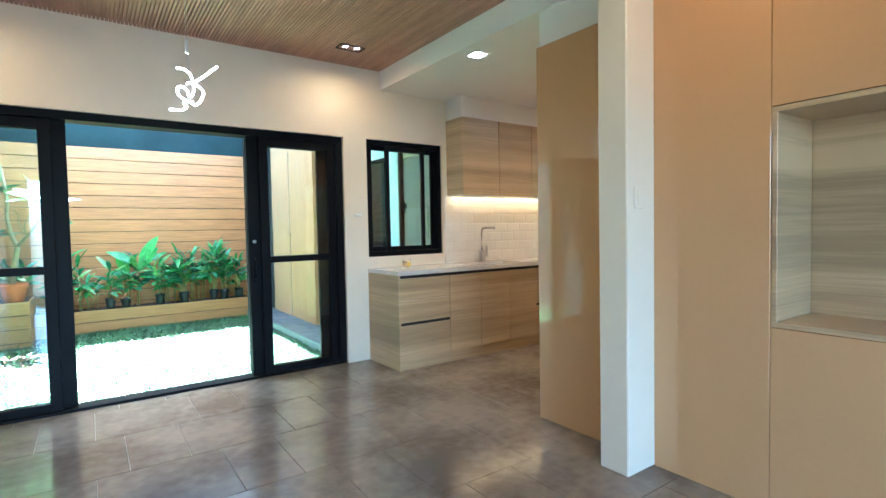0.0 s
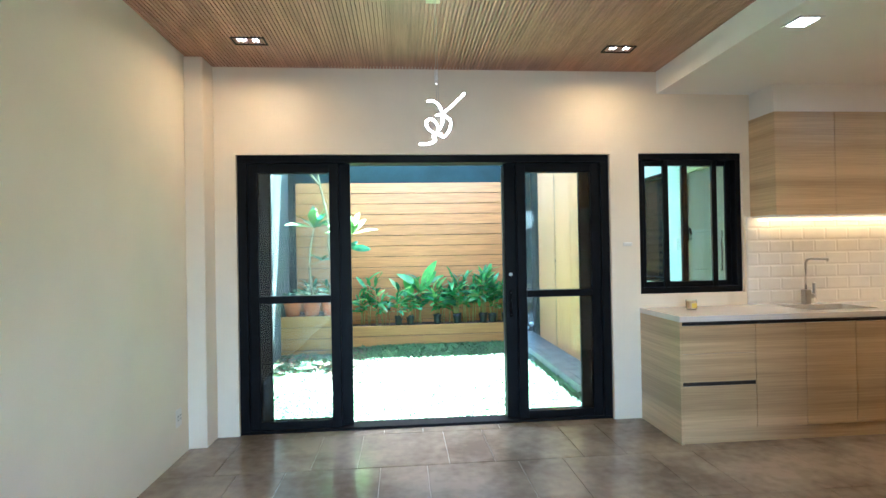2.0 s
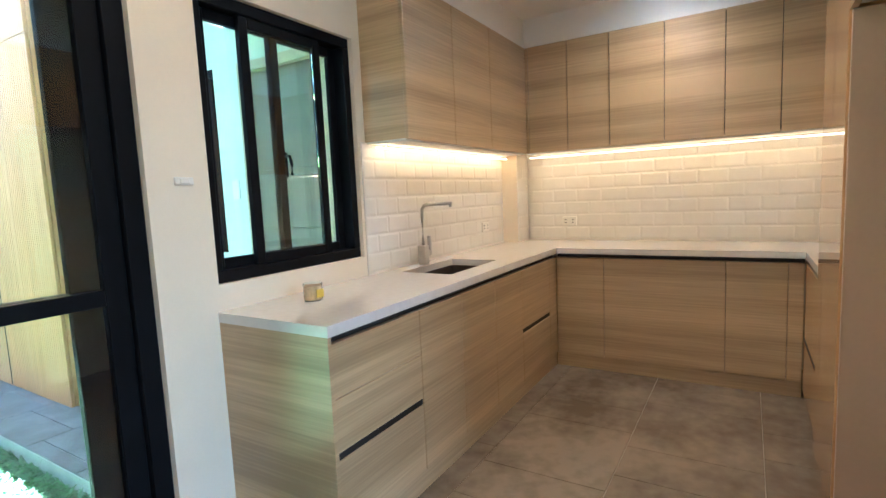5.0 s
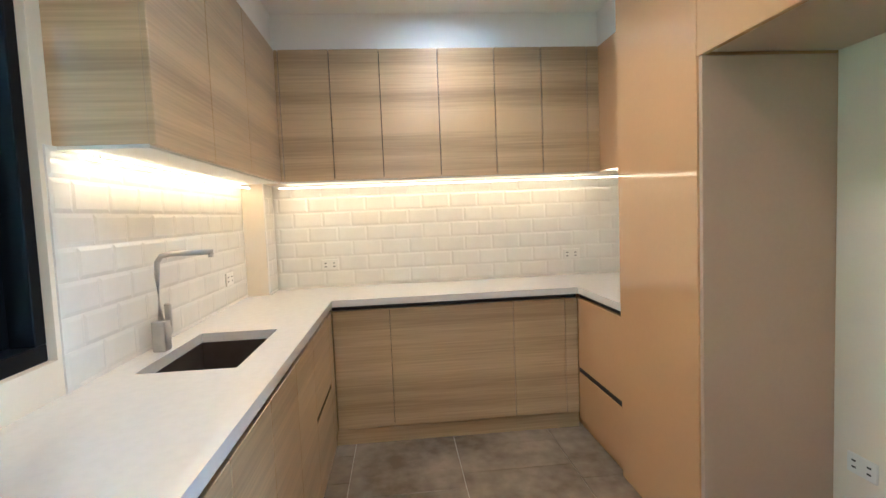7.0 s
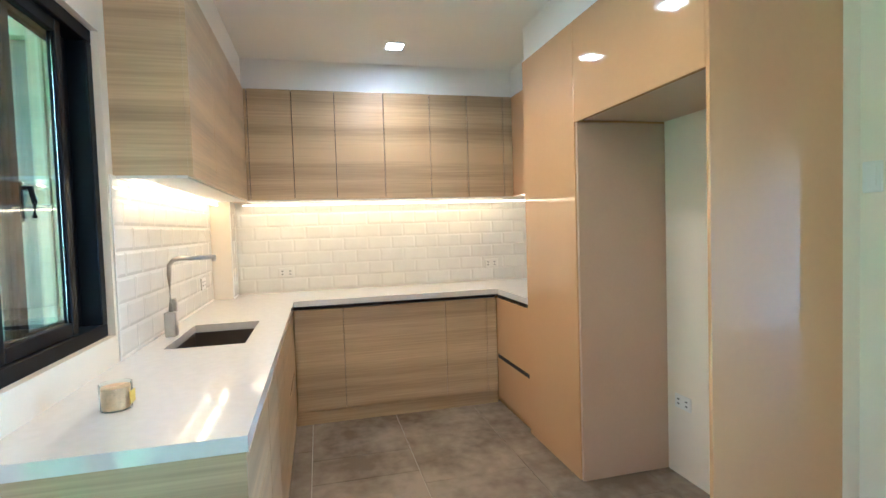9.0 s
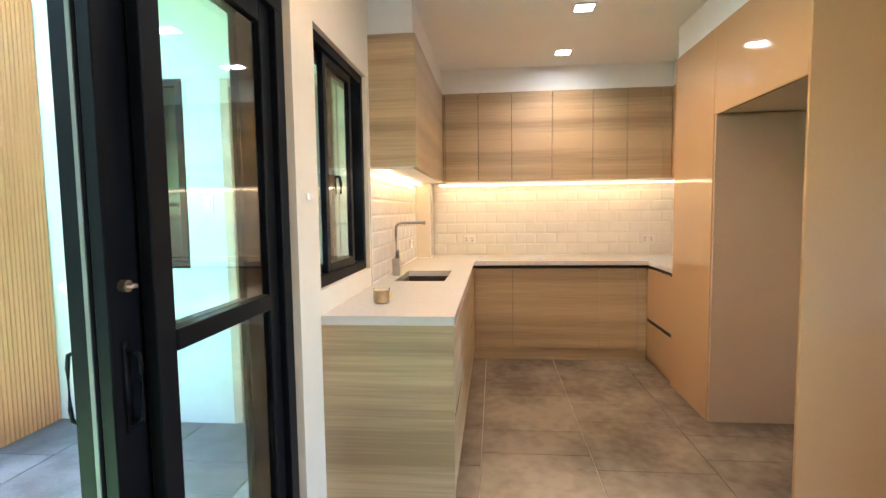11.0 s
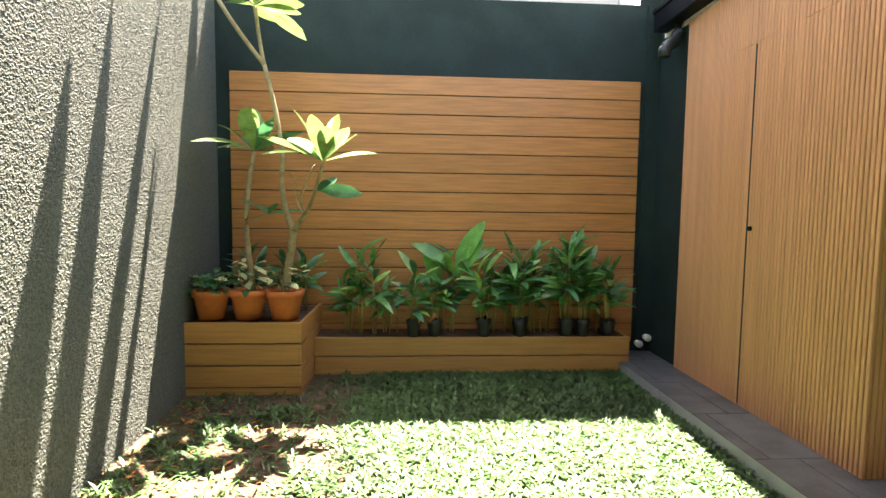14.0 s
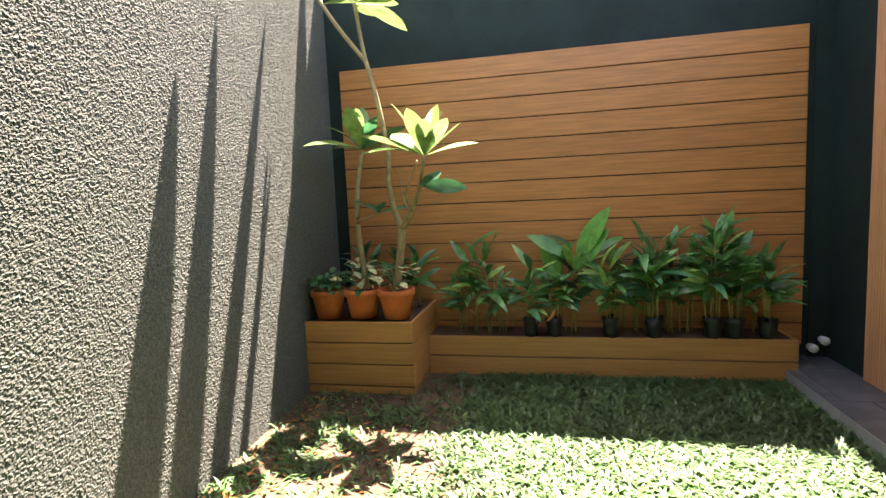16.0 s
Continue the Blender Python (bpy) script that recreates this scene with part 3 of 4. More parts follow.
def wall_plate(label, centre, normal, w, h, mat=WHITE_P, slots=0):
    """A switch or a socket plate with its rocker or pins."""
    p = thing("wall_plate", label, "switch" if not slots else "socket", at=centre)
    r = p
    ax = 0 if abs(normal[0]) > 0.5 else 1
    sg = normal[ax]

    def box_on(bm, u0, u1, v0, v1, d0, d1, bev):
        a, b = sorted((sg * d0, sg * d1))
        if ax == 0:
            block(bm, a, b, u0, u1, v0, v1, bev)
        else:
            block(bm, u0, u1, a, b, v0, v1, bev)
        return bm
    plate = part("plate", box_on(bmesh.new(), -w / 2, w / 2, -h / 2, h / 2, 0, 0.009, 0.003), mat, r)
    if slots:
        for u in (-w / 4, w / 4):
            for v in (-0.012, 0.012):
                part("pin_slot", box_on(bmesh.new(), u - 0.008, u + 0.008, v - 0.003, v + 0.003, 0.009, 0.0105, 0), DARK_GAP, plate)
    else:
        part("rocker", box_on(bmesh.new(), -w / 4, w / 4, -h / 3, h / 3, 0.009, 0.013, 0.002), mat, plate)
    return p


wall_plate("white switch plate on the mint wall", (3.14, 5.51, 1.42), (-1, 0, 0), 0.07, 0.12)
wall_plate("cream switch plate between door and window", (2.136, YW, 1.42), (0, -1, 0), 0.075, 0.03)
wall_plate("cream switch plate on the pillar", (2.26, 1.53, 1.41), (0, -1, 0), 0.07, 0.115, WALL)
wall_plate("white switch plate on the pillar beside the tall cabinet", (2.38, 1.70, 1.52), (0, 1, 0), 0.07, 0.115)
wall_plate("white socket plate low on the wall", (XL, 4.10, 0.28), (1, 0, 0), 0.075, 0.12, slots=1)
wall_plate("white socket on the wall tiles", (5.196, 3.956, 1.062), (-1, 0, 0), 0.12, 0.075, slots=1)
wall_plate("white socket on the wall tiles", (5.196, 2.209, 1.055), (-1, 0, 0), 0.12, 0.075, slots=1)
wall_plate("white socket on the tiles beside the sink", (4.61, 4.4605, 1.06), (0, -1, 0), 0.12, 0.075, slots=1)
wall_plate("white socket in the fridge space", (3.22, 1.84, 0.41), (0, 1, 0), 0.12, 0.075, slots=1)

# ---- kitchen sink, tap, jar ----
sink = thing("sink", "undermounted stainless steel sink bowl", "sink")
bm = bmesh.new()
t = 0.012
for d in ((SINKX0 - t, SINKX1 + t, SINKY0 - t, SINKY0, 0.69, 0.858), (SINKX0 - t, SINKX1 + t, SINKY1, SINKY1 + t, 0.69, 0.858),
          (SINKX0 - t, SINKX0, SINKY0, SINKY1, 0.69, 0.858), (SINKX1, SINKX1 + t, SINKY0, SINKY1, 0.69, 0.858), (SINKX0 - t, SINKX1 + t, SINKY0 - t, SINKY1 + t, 0.68, 0.69)):
    block(bm, *d)
part("bowl", bm, material("dark_steel", (0.13, 0.105, 0.09), 0.4, 0.7, noise_scale=12, vary=0.1, fine=200, bump=0.02), sink)
bm = bmesh.new()
rod(bm, (3.61, 4.2, 0.690), (3.61, 4.2, 0.694), 0.045, seg=20)
part("strainer", bm, STEEL, sink)
tap = thing("kitchen_tap", "brushed steel tap with a square column and bent spout", "tap")
part("body", block(bmesh.new(), 3.595, 3.648, 4.375, 4.428, 0.90, 1.02, 0.006, 2), STEEL, tap)
bm = bmesh.new()
tube(bm, [(3.622, 4.40, 1.02), (3.622, 4.40, 1.20), (3.622, 4.397, 1.245), (3.624, 4.38, 1.268), (3.627, 4.35, 1.275), (3.636, 4.19, 1.275)], 0.011, 12)
spout = part("spout", bm, STEEL, tap, "", True)
part("nozzle", rod(bmesh.new(), (3.635, 4.20, 1.275), (3.635, 4.20, 1.255), 0.010, seg=12), STEEL, spout)
bm = block(bmesh.new(), 3.648, 3.69, 4.39, 4.415, 0.945, 0.985, 0.004)
block(bm, 3.685, 3.705, 4.39, 4.415, 0.95, 1.075, 0.005)
part("lever", bm, STEEL, tap)
jar = thing("candle_jar", "small glass jar of yellow candle wax on the counter", "candle", at=(2.55, 4.27, 0.90))
WAX = material("amber_wax", (0.85, 0.62, 0.40), 0.25, noise_scale=20, vary=0.15, bump=0.02, trans=0.3)
part("wax", rod(bmesh.new(), (0, 0, 0.0045), (0, 0, 0.065), 0.0372, seg=20), WAX, jar, "amber wax")
bm = bmesh.new()
seg, rings = 28, []
for rr, zz in ((0.040, 0.0), (0.041, 0.006), (0.041, 0.074), (0.0395, 0.0755), (0.038, 0.074), (0.038, 0.004)):
    rings.append([bm.verts.new((rr * math.cos(2 * math.pi * k / seg), rr * math.sin(2 * math.pi * k / seg), zz)) for k in range(seg)])
for a, b in zip(rings, rings[1:]):
    for k in range(seg):
        bm.faces.new((a[k], a[(k + 1) % seg], b[(k + 1) % seg], b[k]))
bm.faces.new(list(reversed(rings[0])))
bm.faces.new(rings[-1])
THIN = glass_material()
THIN.name = "thin_glass"
THIN.node_tree.nodes["Principled BSDF"].inputs["IOR"].default_value = 1.02
g = part("glass", bm, THIN, jar, "clear glass", True)
g.visible_shadow = False
part("sticker", block(bmesh.new(), -0.02, 0.02, -0.0425, -0.0405, 0.015, 0.05), material("yellow_sticker", (0.75, 0.55, 0.08), 0.5, bump=0), g, "yellow label")

# ---- lamps ----
for x, y in DOWNLIGHTS:
    dl = thing("downlight", "square white LED downlight set in the ceiling", "ceiling light", "kitchen downlights", at=(x, y, 2.65))
    bm = bmesh.new()
    for d in ((-0.075, 0.075, -0.075, -0.055, -0.008, 0), (-0.075, 0.075, 0.055, 0.075, -0.008, 0), (-0.075, -0.055, -0.055, 0.055, -0.008, 0), (0.055, 0.075, -0.055, 0.055, -0.008, 0)):
        block(bm, *d, 0.001)
    trim = part("trim", bm, WHITE_P, dl)
    boxed("diffuser", (-0.055, 0.055, -0.055, 0.055, -0.004, -0.001), LED, trim)
for x, y in SPOTS:
    sp = thing("twin_spot", "black recessed twin spotlight in the wood ceiling", "ceiling light", "room spotlights", at=(x, y, 2.83))
    bm = bmesh.new()
    for d in ((-0.11, 0.11, -0.06, -0.05, -0.006, 0.01), (-0.11, 0.11, 0.05, 0.06, -0.006, 0.01), (-0.11, -0.10, -0.05, 0.05, -0.006, 0.01), (0.10, 0.11, -0.05, 0.05, -0.006, 0.01), (-0.1, 0.1, -0.05, 0.05, 0.010, 0.012)):
        block(bm, *d)
    housing = part("housing", bm, BLACK, sp)
    for dx in (-0.047, 0.047):
        part("bulb", rod(bmesh.new(), (dx, 0, 0.012), (dx, 0, 0.004), 0.026, seg=18), LED, housing, "glowing bulb")
boxed_strip = thing("led_strip", "warm LED strip under the wall cupboards", "light strip")
boxed("strip", (3.22, 4.94, 4.399, 4.411, 1.596, 1.602), LED_W, boxed_strip)
boxed("strip", (5.054, 5.066, 1.84, 4.24, 1.596, 1.602), LED_W, boxed_strip)
for x in (3.3, 3.85, 4.4, 4.9):
    boxed("clip", (x, x + 0.012, 4.398, 4.412, 1.6025, 1.6178), WHITE_P, boxed_strip)
for y in (2.2, 2.85, 3.5, 4.15):
    boxed("clip", (5.053, 5.067, y, y + 0.012, 1.6025, 1.6178), WHITE_P, boxed_strip)
pendant = thing("pendant_lamp", "looping white LED ribbon pendant lamp", "pendant lamp", at=(0.50, 3.27, 2.83))
boxed("canopy", (-0.04, 0.04, -0.09, 0.09, -0.03, 0), material("pale_brass", (0.75, 0.68, 0.45), 0.35, 0.3, bump=0), pendant, bevel=0.003)


def smooth_line(pts, n=6):
    out = []
    P = [Vector(p) for p in pts]
    for i in range(len(P) - 1):
        a, b, c, d = P[max(i - 1, 0)], P[i], P[i + 1], P[min(i + 2, len(P) - 1)]
        for k in range(n):
            u = k / n
            out.append(0.5 * (2 * b + (c - a) * u + (2 * a - 5 * b + 4 * c - d) * u * u + (3 * b - a - 3 * c + d) * u ** 3))
    return out + [P[-1]]


K = 0.0011
loop1 = [(270, 825, 0), (320, 820, 1), (352, 800, 2), (342, 776, 3), (365, 768, 2), (392, 788, 0), (418, 760, -2), (426, 722, -3), (408, 690, -1), (380, 668, 2), (358, 672, 3)]
loop2 = [(385, 765, 3), (345, 765, 1), (312, 745, -1), (306, 716, -2), (332, 702, -1), (358, 718, 1), (370, 745, 2), (388, 715, 2), (392, 672, 0), (440, 632, -2), (496, 582, -4)]
loop3 = [(315, 598, 3), (345, 605, 1), (370, 628, 0), (384, 655, 1)]
for pts in (loop1, loop2, loop3):
    line = smooth_line([((px - 355) * K, dy * 0.012, -0.44 - (px2 - 450) * K) for px, px2, dy in pts])
    part("led_ribbon", tube(bmesh.new(), line, 0.0054, 8), LED, pendant, "glowing white ribbon", True)
bm = bmesh.new()
rod(bm, (0.0, 0, -0.03), (0.005, 0, -0.62), 0.0012, seg=5)
rod(bm, (0.01, 0.02, -0.03), (0.018, 0.01, -0.66), 0.0012, seg=5)
part("cable", bm, STEEL, pendant)
part("driver", block(bmesh.new(), -0.004, 0.014, -0.008, 0.008, -0.52, -0.44, 0.003), WHITE_P, pendant)

# ---- planters ----
BOARD = 0.172


def boards(parent, x0, x1, y0, y1, ztop, zlow, name="board", mat=PLANTER):
    """Horizontal boards, stacked from the top down."""
    z = ztop
    while z > zlow + 0.02:
        a = max(z - BOARD + 0.011, zlow)
        boxed(name, (x0, x1, y0, y1, a, z), mat, parent, bevel=0.003)
        z -= BOARD


tall_box = thing("planter_box", "tall square planter box of brown boards", "planter")
boards(tall_box, -1.53, -0.657, 8.165, 8.19, 0.455, GZ - 0.05)
boards(tall_box, -0.657, -0.632, 8.165, 9.02, 0.455, GZ - 0.05)
boxed("soil", (-1.53, -0.659, 8.192, 9.02, GZ, 0.43), SOIL, tall_box)
low_box = thing("planter_box", "long low planter of brown boards against the wall", "planter")
boards(low_box, -0.63, 2.182, 8.65, 8.69, 0.213, GZ - 0.05)
boards(low_box, 2.157, 2.182, 8.692, 9.02, 0.213, GZ - 0.05)
boxed("soil", (-0.63, 2.155, 8.692, 9.02, GZ, 0.209), SOIL, low_box)


# ---- plants ----
def leaf_mesh(name, mat, width=0.24, droop=0.35, fold=0.2, n=8, wave=0.0, widest=0.45):
    """A blade of length 1 along x, folded along its midrib, drooping to its tip."""
    vs, fs = [], []
    for i in range(n + 1):
        u = i / n
        w = width / 2 * (max(0.0, math.sin(math.pi * u ** (math.log(0.5) / math.log(widest))))) ** 0.8
        z = -droop * u * u
        z2 = wave * math.sin(u * 9)
        xx = u * (1 - 0.25 * droop * u)
        vs += [(xx, w, z + fold * w + z2), (xx, 0, z), (xx, -w, z + fold * w - z2)]
    for i in range(n):
        a = 3 * i
        fs += [(a, a + 1, a + 4, a + 3), (a + 1, a + 2, a + 5, a + 4)]
    me = bpy.data.meshes.new(name)
    me.from_pydata(vs, [], fs)
    me.materials.append(mat)
    me.polygons.foreach_set("use_smooth", [True] * len(me.polygons))
    return me


LEAF2 = material("broad_leaf", (0.12, 0.36, 0.07), 0.3, noise_scale=5, vary=0.3, fine=30, bump=0.05, per_object=0.2, trans=0.3, local=True)
LEAF3 = material("plumeria_leaf", (0.17, 0.28, 0.095), 0.25, spec=0.9, noise_scale=5, vary=0.3, fine=30, bump=0.05, per_object=0.2, trans=0.22, local=True)
LEAF4 = material("young_leaf", (0.22, 0.40, 0.09), 0.3, noise_scale=5, vary=0.3, fine=30, bump=0.05, per_object=0.2, trans=0.3, local=True)
LEAF5 = material("deep_green_leaf", (0.045, 0.17, 0.07), 0.34, spec=0.4, noise_scale=5, vary=0.3, fine=30, bump=0.05, per_object=0.2, trans=0.2, local=True)
DRY = material("dry_leaf", (0.42, 0.16, 0.04), 0.7, noise_scale=8, vary=0.3, fine=40, bump=0.1)
VARI = material("variegated_leaf", (0.50, 0.50, 0.27), 0.4, noise_scale=18, vary=0.3, tint=(0.05, 0.13, 0.03), fine=60, bump=0.05, per_object=0.2, local=True, low=0.34, high=0.5)
ginger = [leaf_mesh("leaf", m, w, d, 0.25, 8, 0.01) for m, w, d in ((LEAF, 0.22, 0.35), (LEAF, 0.24, 0.7), (LEAF, 0.19, 0.2), (LEAF, 0.21, 0.5), (LEAF4, 0.20, 0.4), (LEAF5, 0.23, 0.55))]
big = [leaf_mesh("leaf", LEAF2, w, d, 0.16, 12, 0.008) for w, d in ((0.36, 0.10), (0.30, 0.4), (0.15, 0.35))]
deep = [leaf_mesh("leaf", LEAF5, 0.30, 0.15, 0.2, 9, 0.0, 0.55)]
plum = [leaf_mesh("leaf", LEAF3, w, d, 0.2, 9, 0.0, 0.6) for w, d in ((0.30, 0.12), (0.27, 0.3), (0.33, 0.02))]
oval = [leaf_mesh("leaf", LEAF5, 0.55, 0.3, 0.2, 6, 0.02)]
vari = [leaf_mesh("leaf", VARI, 0.55, 0.25, 0.2, 6, 0.02)]
dry = [leaf_mesh("leaf", DRY, 0.25, 0.9, 0.5, 6, 0.06)]
rng = random.Random(7)


def add_leaf(parent, me, at, yaw, pitch, length, roll=0.0):
    o = new("leaf", me)
    o.parent = parent
    o.matrix_basis = pose(*at, 0, 0, yaw) @ pose(0, 0, 0, 0, -pitch, 0) @ pose(0, 0, 0, roll, 0, 0) @ Matrix.Diagonal((length, length, length, 1))
    return o


def ginger_plant(x, y, z, height, stems, spread, label, leaf_len=0.24, meshes=None, bag=False, dead=0):
    p = thing("ginger_plant", label, "plant", "planter plants", at=(x, y, z))
    meshes = meshes or ginger
    for s in range(stems + 2):
        a = rng.uniform(0, 360)
        r = spread * math.sqrt(rng.random())
        bx, by = r * math.cos(radians(a)), 0.5 * r * math.sin(radians(a))
        h = 1.1 * height * rng.uniform(0.62, 1.0)
        lx, ly = bx + rng.uniform(-0.05, 0.05), by + rng.uniform(-0.05, 0.02)
        pts = [(bx, by, -0.01), ((bx + lx) / 2 + rng.uniform(-0.015, 0.015), (by + ly) / 2, h * 0.45), (lx, ly, h * 0.80)]
        part("stem", tube(bmesh.new(), pts, (0.0065, 0.0055, 0.003), 5), STEM, p, "", True)
        k = rng.randint(4, 5)
        side = rng.uniform(0, 360)
        for i in range(k):
            u = 0.42 + 0.38 * i / (k - 1)
            side += 180 + rng.uniform(-55, 55)
            at = (bx + (lx - bx) * u, by + (ly - by) * u, h * u)
            yaw = side if math.sin(radians(side)) < 0.35 else -side
            add_leaf(p, rng.choice(meshes), at, yaw, rng.uniform(22, 62) if i < k - 1 else rng.uniform(60, 85), leaf_len * rng.uniform(0.85, 1.45),
                     rng.uniform(20, 75) * math.cos(radians(yaw)) + rng.uniform(-20, 20))
    for i in range(dead):
        add_leaf(p, dry[0], (rng.uniform(-0.08, 0.08), -0.05, height * 0.35), rng.uniform(200, 340), rng.uniform(-50, 0), 0.11, rng.uniform(-60, 60))
    if bag:
        bm = bmesh.new()
        rod(bm, (0, 0, -0.01), (0, 0, 0.15), 0.058, 0.070, seg=14)
        bmesh.ops.subdivide_edges(bm, edges=[e for e in bm.edges if abs(e.verts[0].co.z - e.verts[1].co.z) > 0.05], cuts=3)
        for v in bm.verts:
            f = 1 + rng.uniform(-0.16, 0.08) + 0.06 * math.sin(v.co.z * 40 + x * 9)
            v.co.x, v.co.y, v.co.z = v.co.x * f, v.co.y * f, v.co.z + (rng.uniform(-0.035, 0.015) if v.co.z > 0.12 else 0)
        part("grow_bag", bm, POLY, p, "crumpled black plastic grow bag", True)
    return p


SOILZ = 0.209
G_LABEL = "green ginger plant with lance-shaped leaves in the planter"
B_LABEL = "green ginger plant in a black grow bag"
for x, y, h, n, sp, ll in ((-0.36, 8.85, 0.58, 3, 0.08, 0.20), (-0.16, 8.82, 0.80, 4, 0.10, 0.24), (0.02, 8.86, 0.55, 3, 0.08, 0.2), (0.92, 8.90, 0.72, 3, 0.08, 0.22),
                           (1.12, 8.87, 0.84, 5, 0.10, 0.23), (1.30, 8.88, 0.82, 5, 0.12, 0.23), (1.48, 8.88, 0.80, 4, 0.10, 0.23), (1.90, 8.90, 0.72, 3, 0.08, 0.21)):
    ginger_plant(x, y, SOILZ, h, n, sp, G_LABEL, ll, dead=1 if x < 0.1 else 0)
for x, y, h, n, sp, ll in ((0.23, 8.722, 0.60, 3, 0.035, 0.22), (0.42, 8.73, 0.56, 2, 0.03, 0.2), (0.86, 8.722, 0.68, 3, 0.03, 0.22), (1.19, 8.725, 0.70, 5, 0.04, 0.23),
                           (1.62, 8.73, 0.78, 5, 0.04, 0.25), (1.77, 8.722, 0.74, 4, 0.035, 0.24), (2.0, 8.73, 0.64, 3, 0.035, 0.22)):
    p = ginger_plant(x, y, SOILZ + 0.014, h + 0.04, n, sp, B_LABEL, ll, bag=True, dead=1 if x < 0.5 else 0)
pale = leaf_mesh("leaf", material("yellowed_leaf", (0.62, 0.42, 0.17), 0.6, noise_scale=8, vary=0.2, bump=0.1, local=True), 0.25, 0.3, 0.3)
add_leaf(p, pale, (0.06, -0.03, 0.48), 12, 38, 0.2, -40)
p = ginger_plant(0.56, 8.84, SOILZ, 0.78, 4, 0.07, "tall ginger plant with broad bright green leaves", 0.26, dead=1)
for yaw, pitch, ln, k, at in ((-8, 54, 0.46, 0, (0.02, -0.05, 0.52)), (-12, 62, 0.50, 0, (0.06, -0.01, 0.62)), (186, 42, 0.44, 1, (0.0, -0.03, 0.62)), (165, 72, 0.42, 0, (-0.10, 0, 0.45)),
                              (5, 34, 0.50, 2, (0.06, 0.0, 0.60)), (230, 50, 0.36, 1, (-0.03, -0.05, 0.40)), (190, 15, 0.34, 1, (-0.06, -0.04, 0.48)), (-20, 20, 0.30, 1, (0.05, -0.04, 0.42))):
    add_leaf(p, big[k], at, yaw, pitch, ln, 62 * math.cos(radians(yaw)))
p = ginger_plant(1.66, 8.86, SOILZ, 0.92, 3, 0.05, G_LABEL, 0.26)
add_leaf(p, big[0], (0, -0.02, 0.68), 10, 66, 0.34, 55)
add_leaf(p, big[0], (0, -0.02, 0.68), 190, 75, 0.28, -55)

# terracotta pots on the tall box


def clay_pot(x, y, z, r, h, label):
    p = thing("flower_pot", label, "pot", "terracotta pots", at=(x, y, z))
    bm = bmesh.new()
    prof = [(0.0, 0.0), (r * 0.68, 0.0), (r * 0.90, h * 0.76), (r * 0.92, h * 0.77), (r * 1.0, h * 0.775), (r * 1.02, h * 0.98), (r * 0.98, h), (r * 0.90, h * 0.99), (r * 0.86, h * 0.85), (0.0, h * 0.84)]
    seg = 28
    rings = []
    for rr, zz in prof:
        rings.append([bm.verts.new((rr * math.cos(2 * math.pi * k / seg), rr * math.sin(2 * math.pi * k / seg), zz)) for k in range(seg)] if rr else [bm.verts.new((0, 0, zz))])
    for a, b in zip(rings, rings[1:]):
        for k in range(seg):
            q = (k + 1) % seg
            if len(a) == 1:
                bm.faces.new((a[0], b[q], b[k]))
            elif len(b) == 1:
                bm.faces.new((a[k], a[q], b[0]))
            else:
                bm.faces.new((a[k], a[q], b[q], b[k]))
    part("pot", bm, TERRA, p, "", True)
    bm = bmesh.new()
    rod(bm, (0, 0, h * 0.84), (0, 0, h * 0.87), r * 0.85, seg=20)
    part("potting_soil", bm, SOIL, p)
    return p


def bushy(p, z, height, n, meshes, ln, r):
    """Short stems with many small leaves in a pot."""
    for s in range(max(3, n // 9)):
        a = radians(rng.uniform(0, 360))
        top = (r * math.cos(a) * 0.8, r * math.sin(a) * 0.8, z + height * rng.uniform(0.6, 1))
        part("stem", tube(bmesh.new(), [(0.02 * math.cos(a), 0.02 * math.sin(a), z - 0.02), (top[0] * 0.6, top[1] * 0.6, z + height * 0.4), top], (0.004, 0.003, 0.002), 5), STEM, p, "", True)
    for i in range(n):
        a = rng.uniform(0, 360)
        rr = r * math.sqrt(rng.random())
        add_leaf(p, rng.choice(meshes), (rr * math.cos(radians(a)), rr * math.sin(radians(a)), z + height * rng.uniform(0.15, 1) * (1 - 0.3 * rr / r)), a + rng.uniform(-40, 40),
                 rng.uniform(-15, 45), ln * rng.uniform(0.7, 1.2), rng.uniform(-30, 30))


p1 = clay_pot(-1.37, 8.325, 0.455, 0.142, 0.235, "orange terracotta pot with a dark bushy plant")
bushy(p1, 0.20, 0.18, 105, oval, 0.085, 0.185)
p2 = clay_pot(-1.085, 8.345, 0.455, 0.148, 0.235, "brown terracotta pot with variegated leaves")
bushy(p2, 0.21, 0.30, 34, vari + vari + oval, 0.10, 0.17)
p3 = clay_pot(-0.795, 8.325, 0.455, 0.148, 0.235, "pale orange terracotta pot with variegated leaves")
bushy(p3, 0.21, 0.24, 32, vari + vari + oval, 0.10, 0.16)
p4 = ginger_plant(-1.2, 8.75, 0.43, 0.55, 3, 0.10, "dark leafy plant behind the pots", 0.24, meshes=[ginger[5]])
p5 = ginger_plant(-0.80, 8.78, 0.43, 0.50, 4, 0.12, "dark leafy plant behind the pots", 0.24, meshes=[ginger[5], ginger[0]])

# ---- plumeria: two stems, whorls of leaves ----
tree = thing("plumeria_tree", "young plumeria with bare crooked stems and leaf whorls", "tree", at=(-0.80, 8.45, 0.43))
B = Vector((-0.80, 8.45, 0.43))


def limb(pts, radii):
    return part("limb", tube(bmesh.new(), [Vector(p) - B for p in smooth_line(pts, 4)], list(np.interp(np.linspace(0, 1, 4 * (len(pts) - 1) + 1), np.linspace(0, 1, len(radii)), radii)), 9), BARK, tree, "", True)


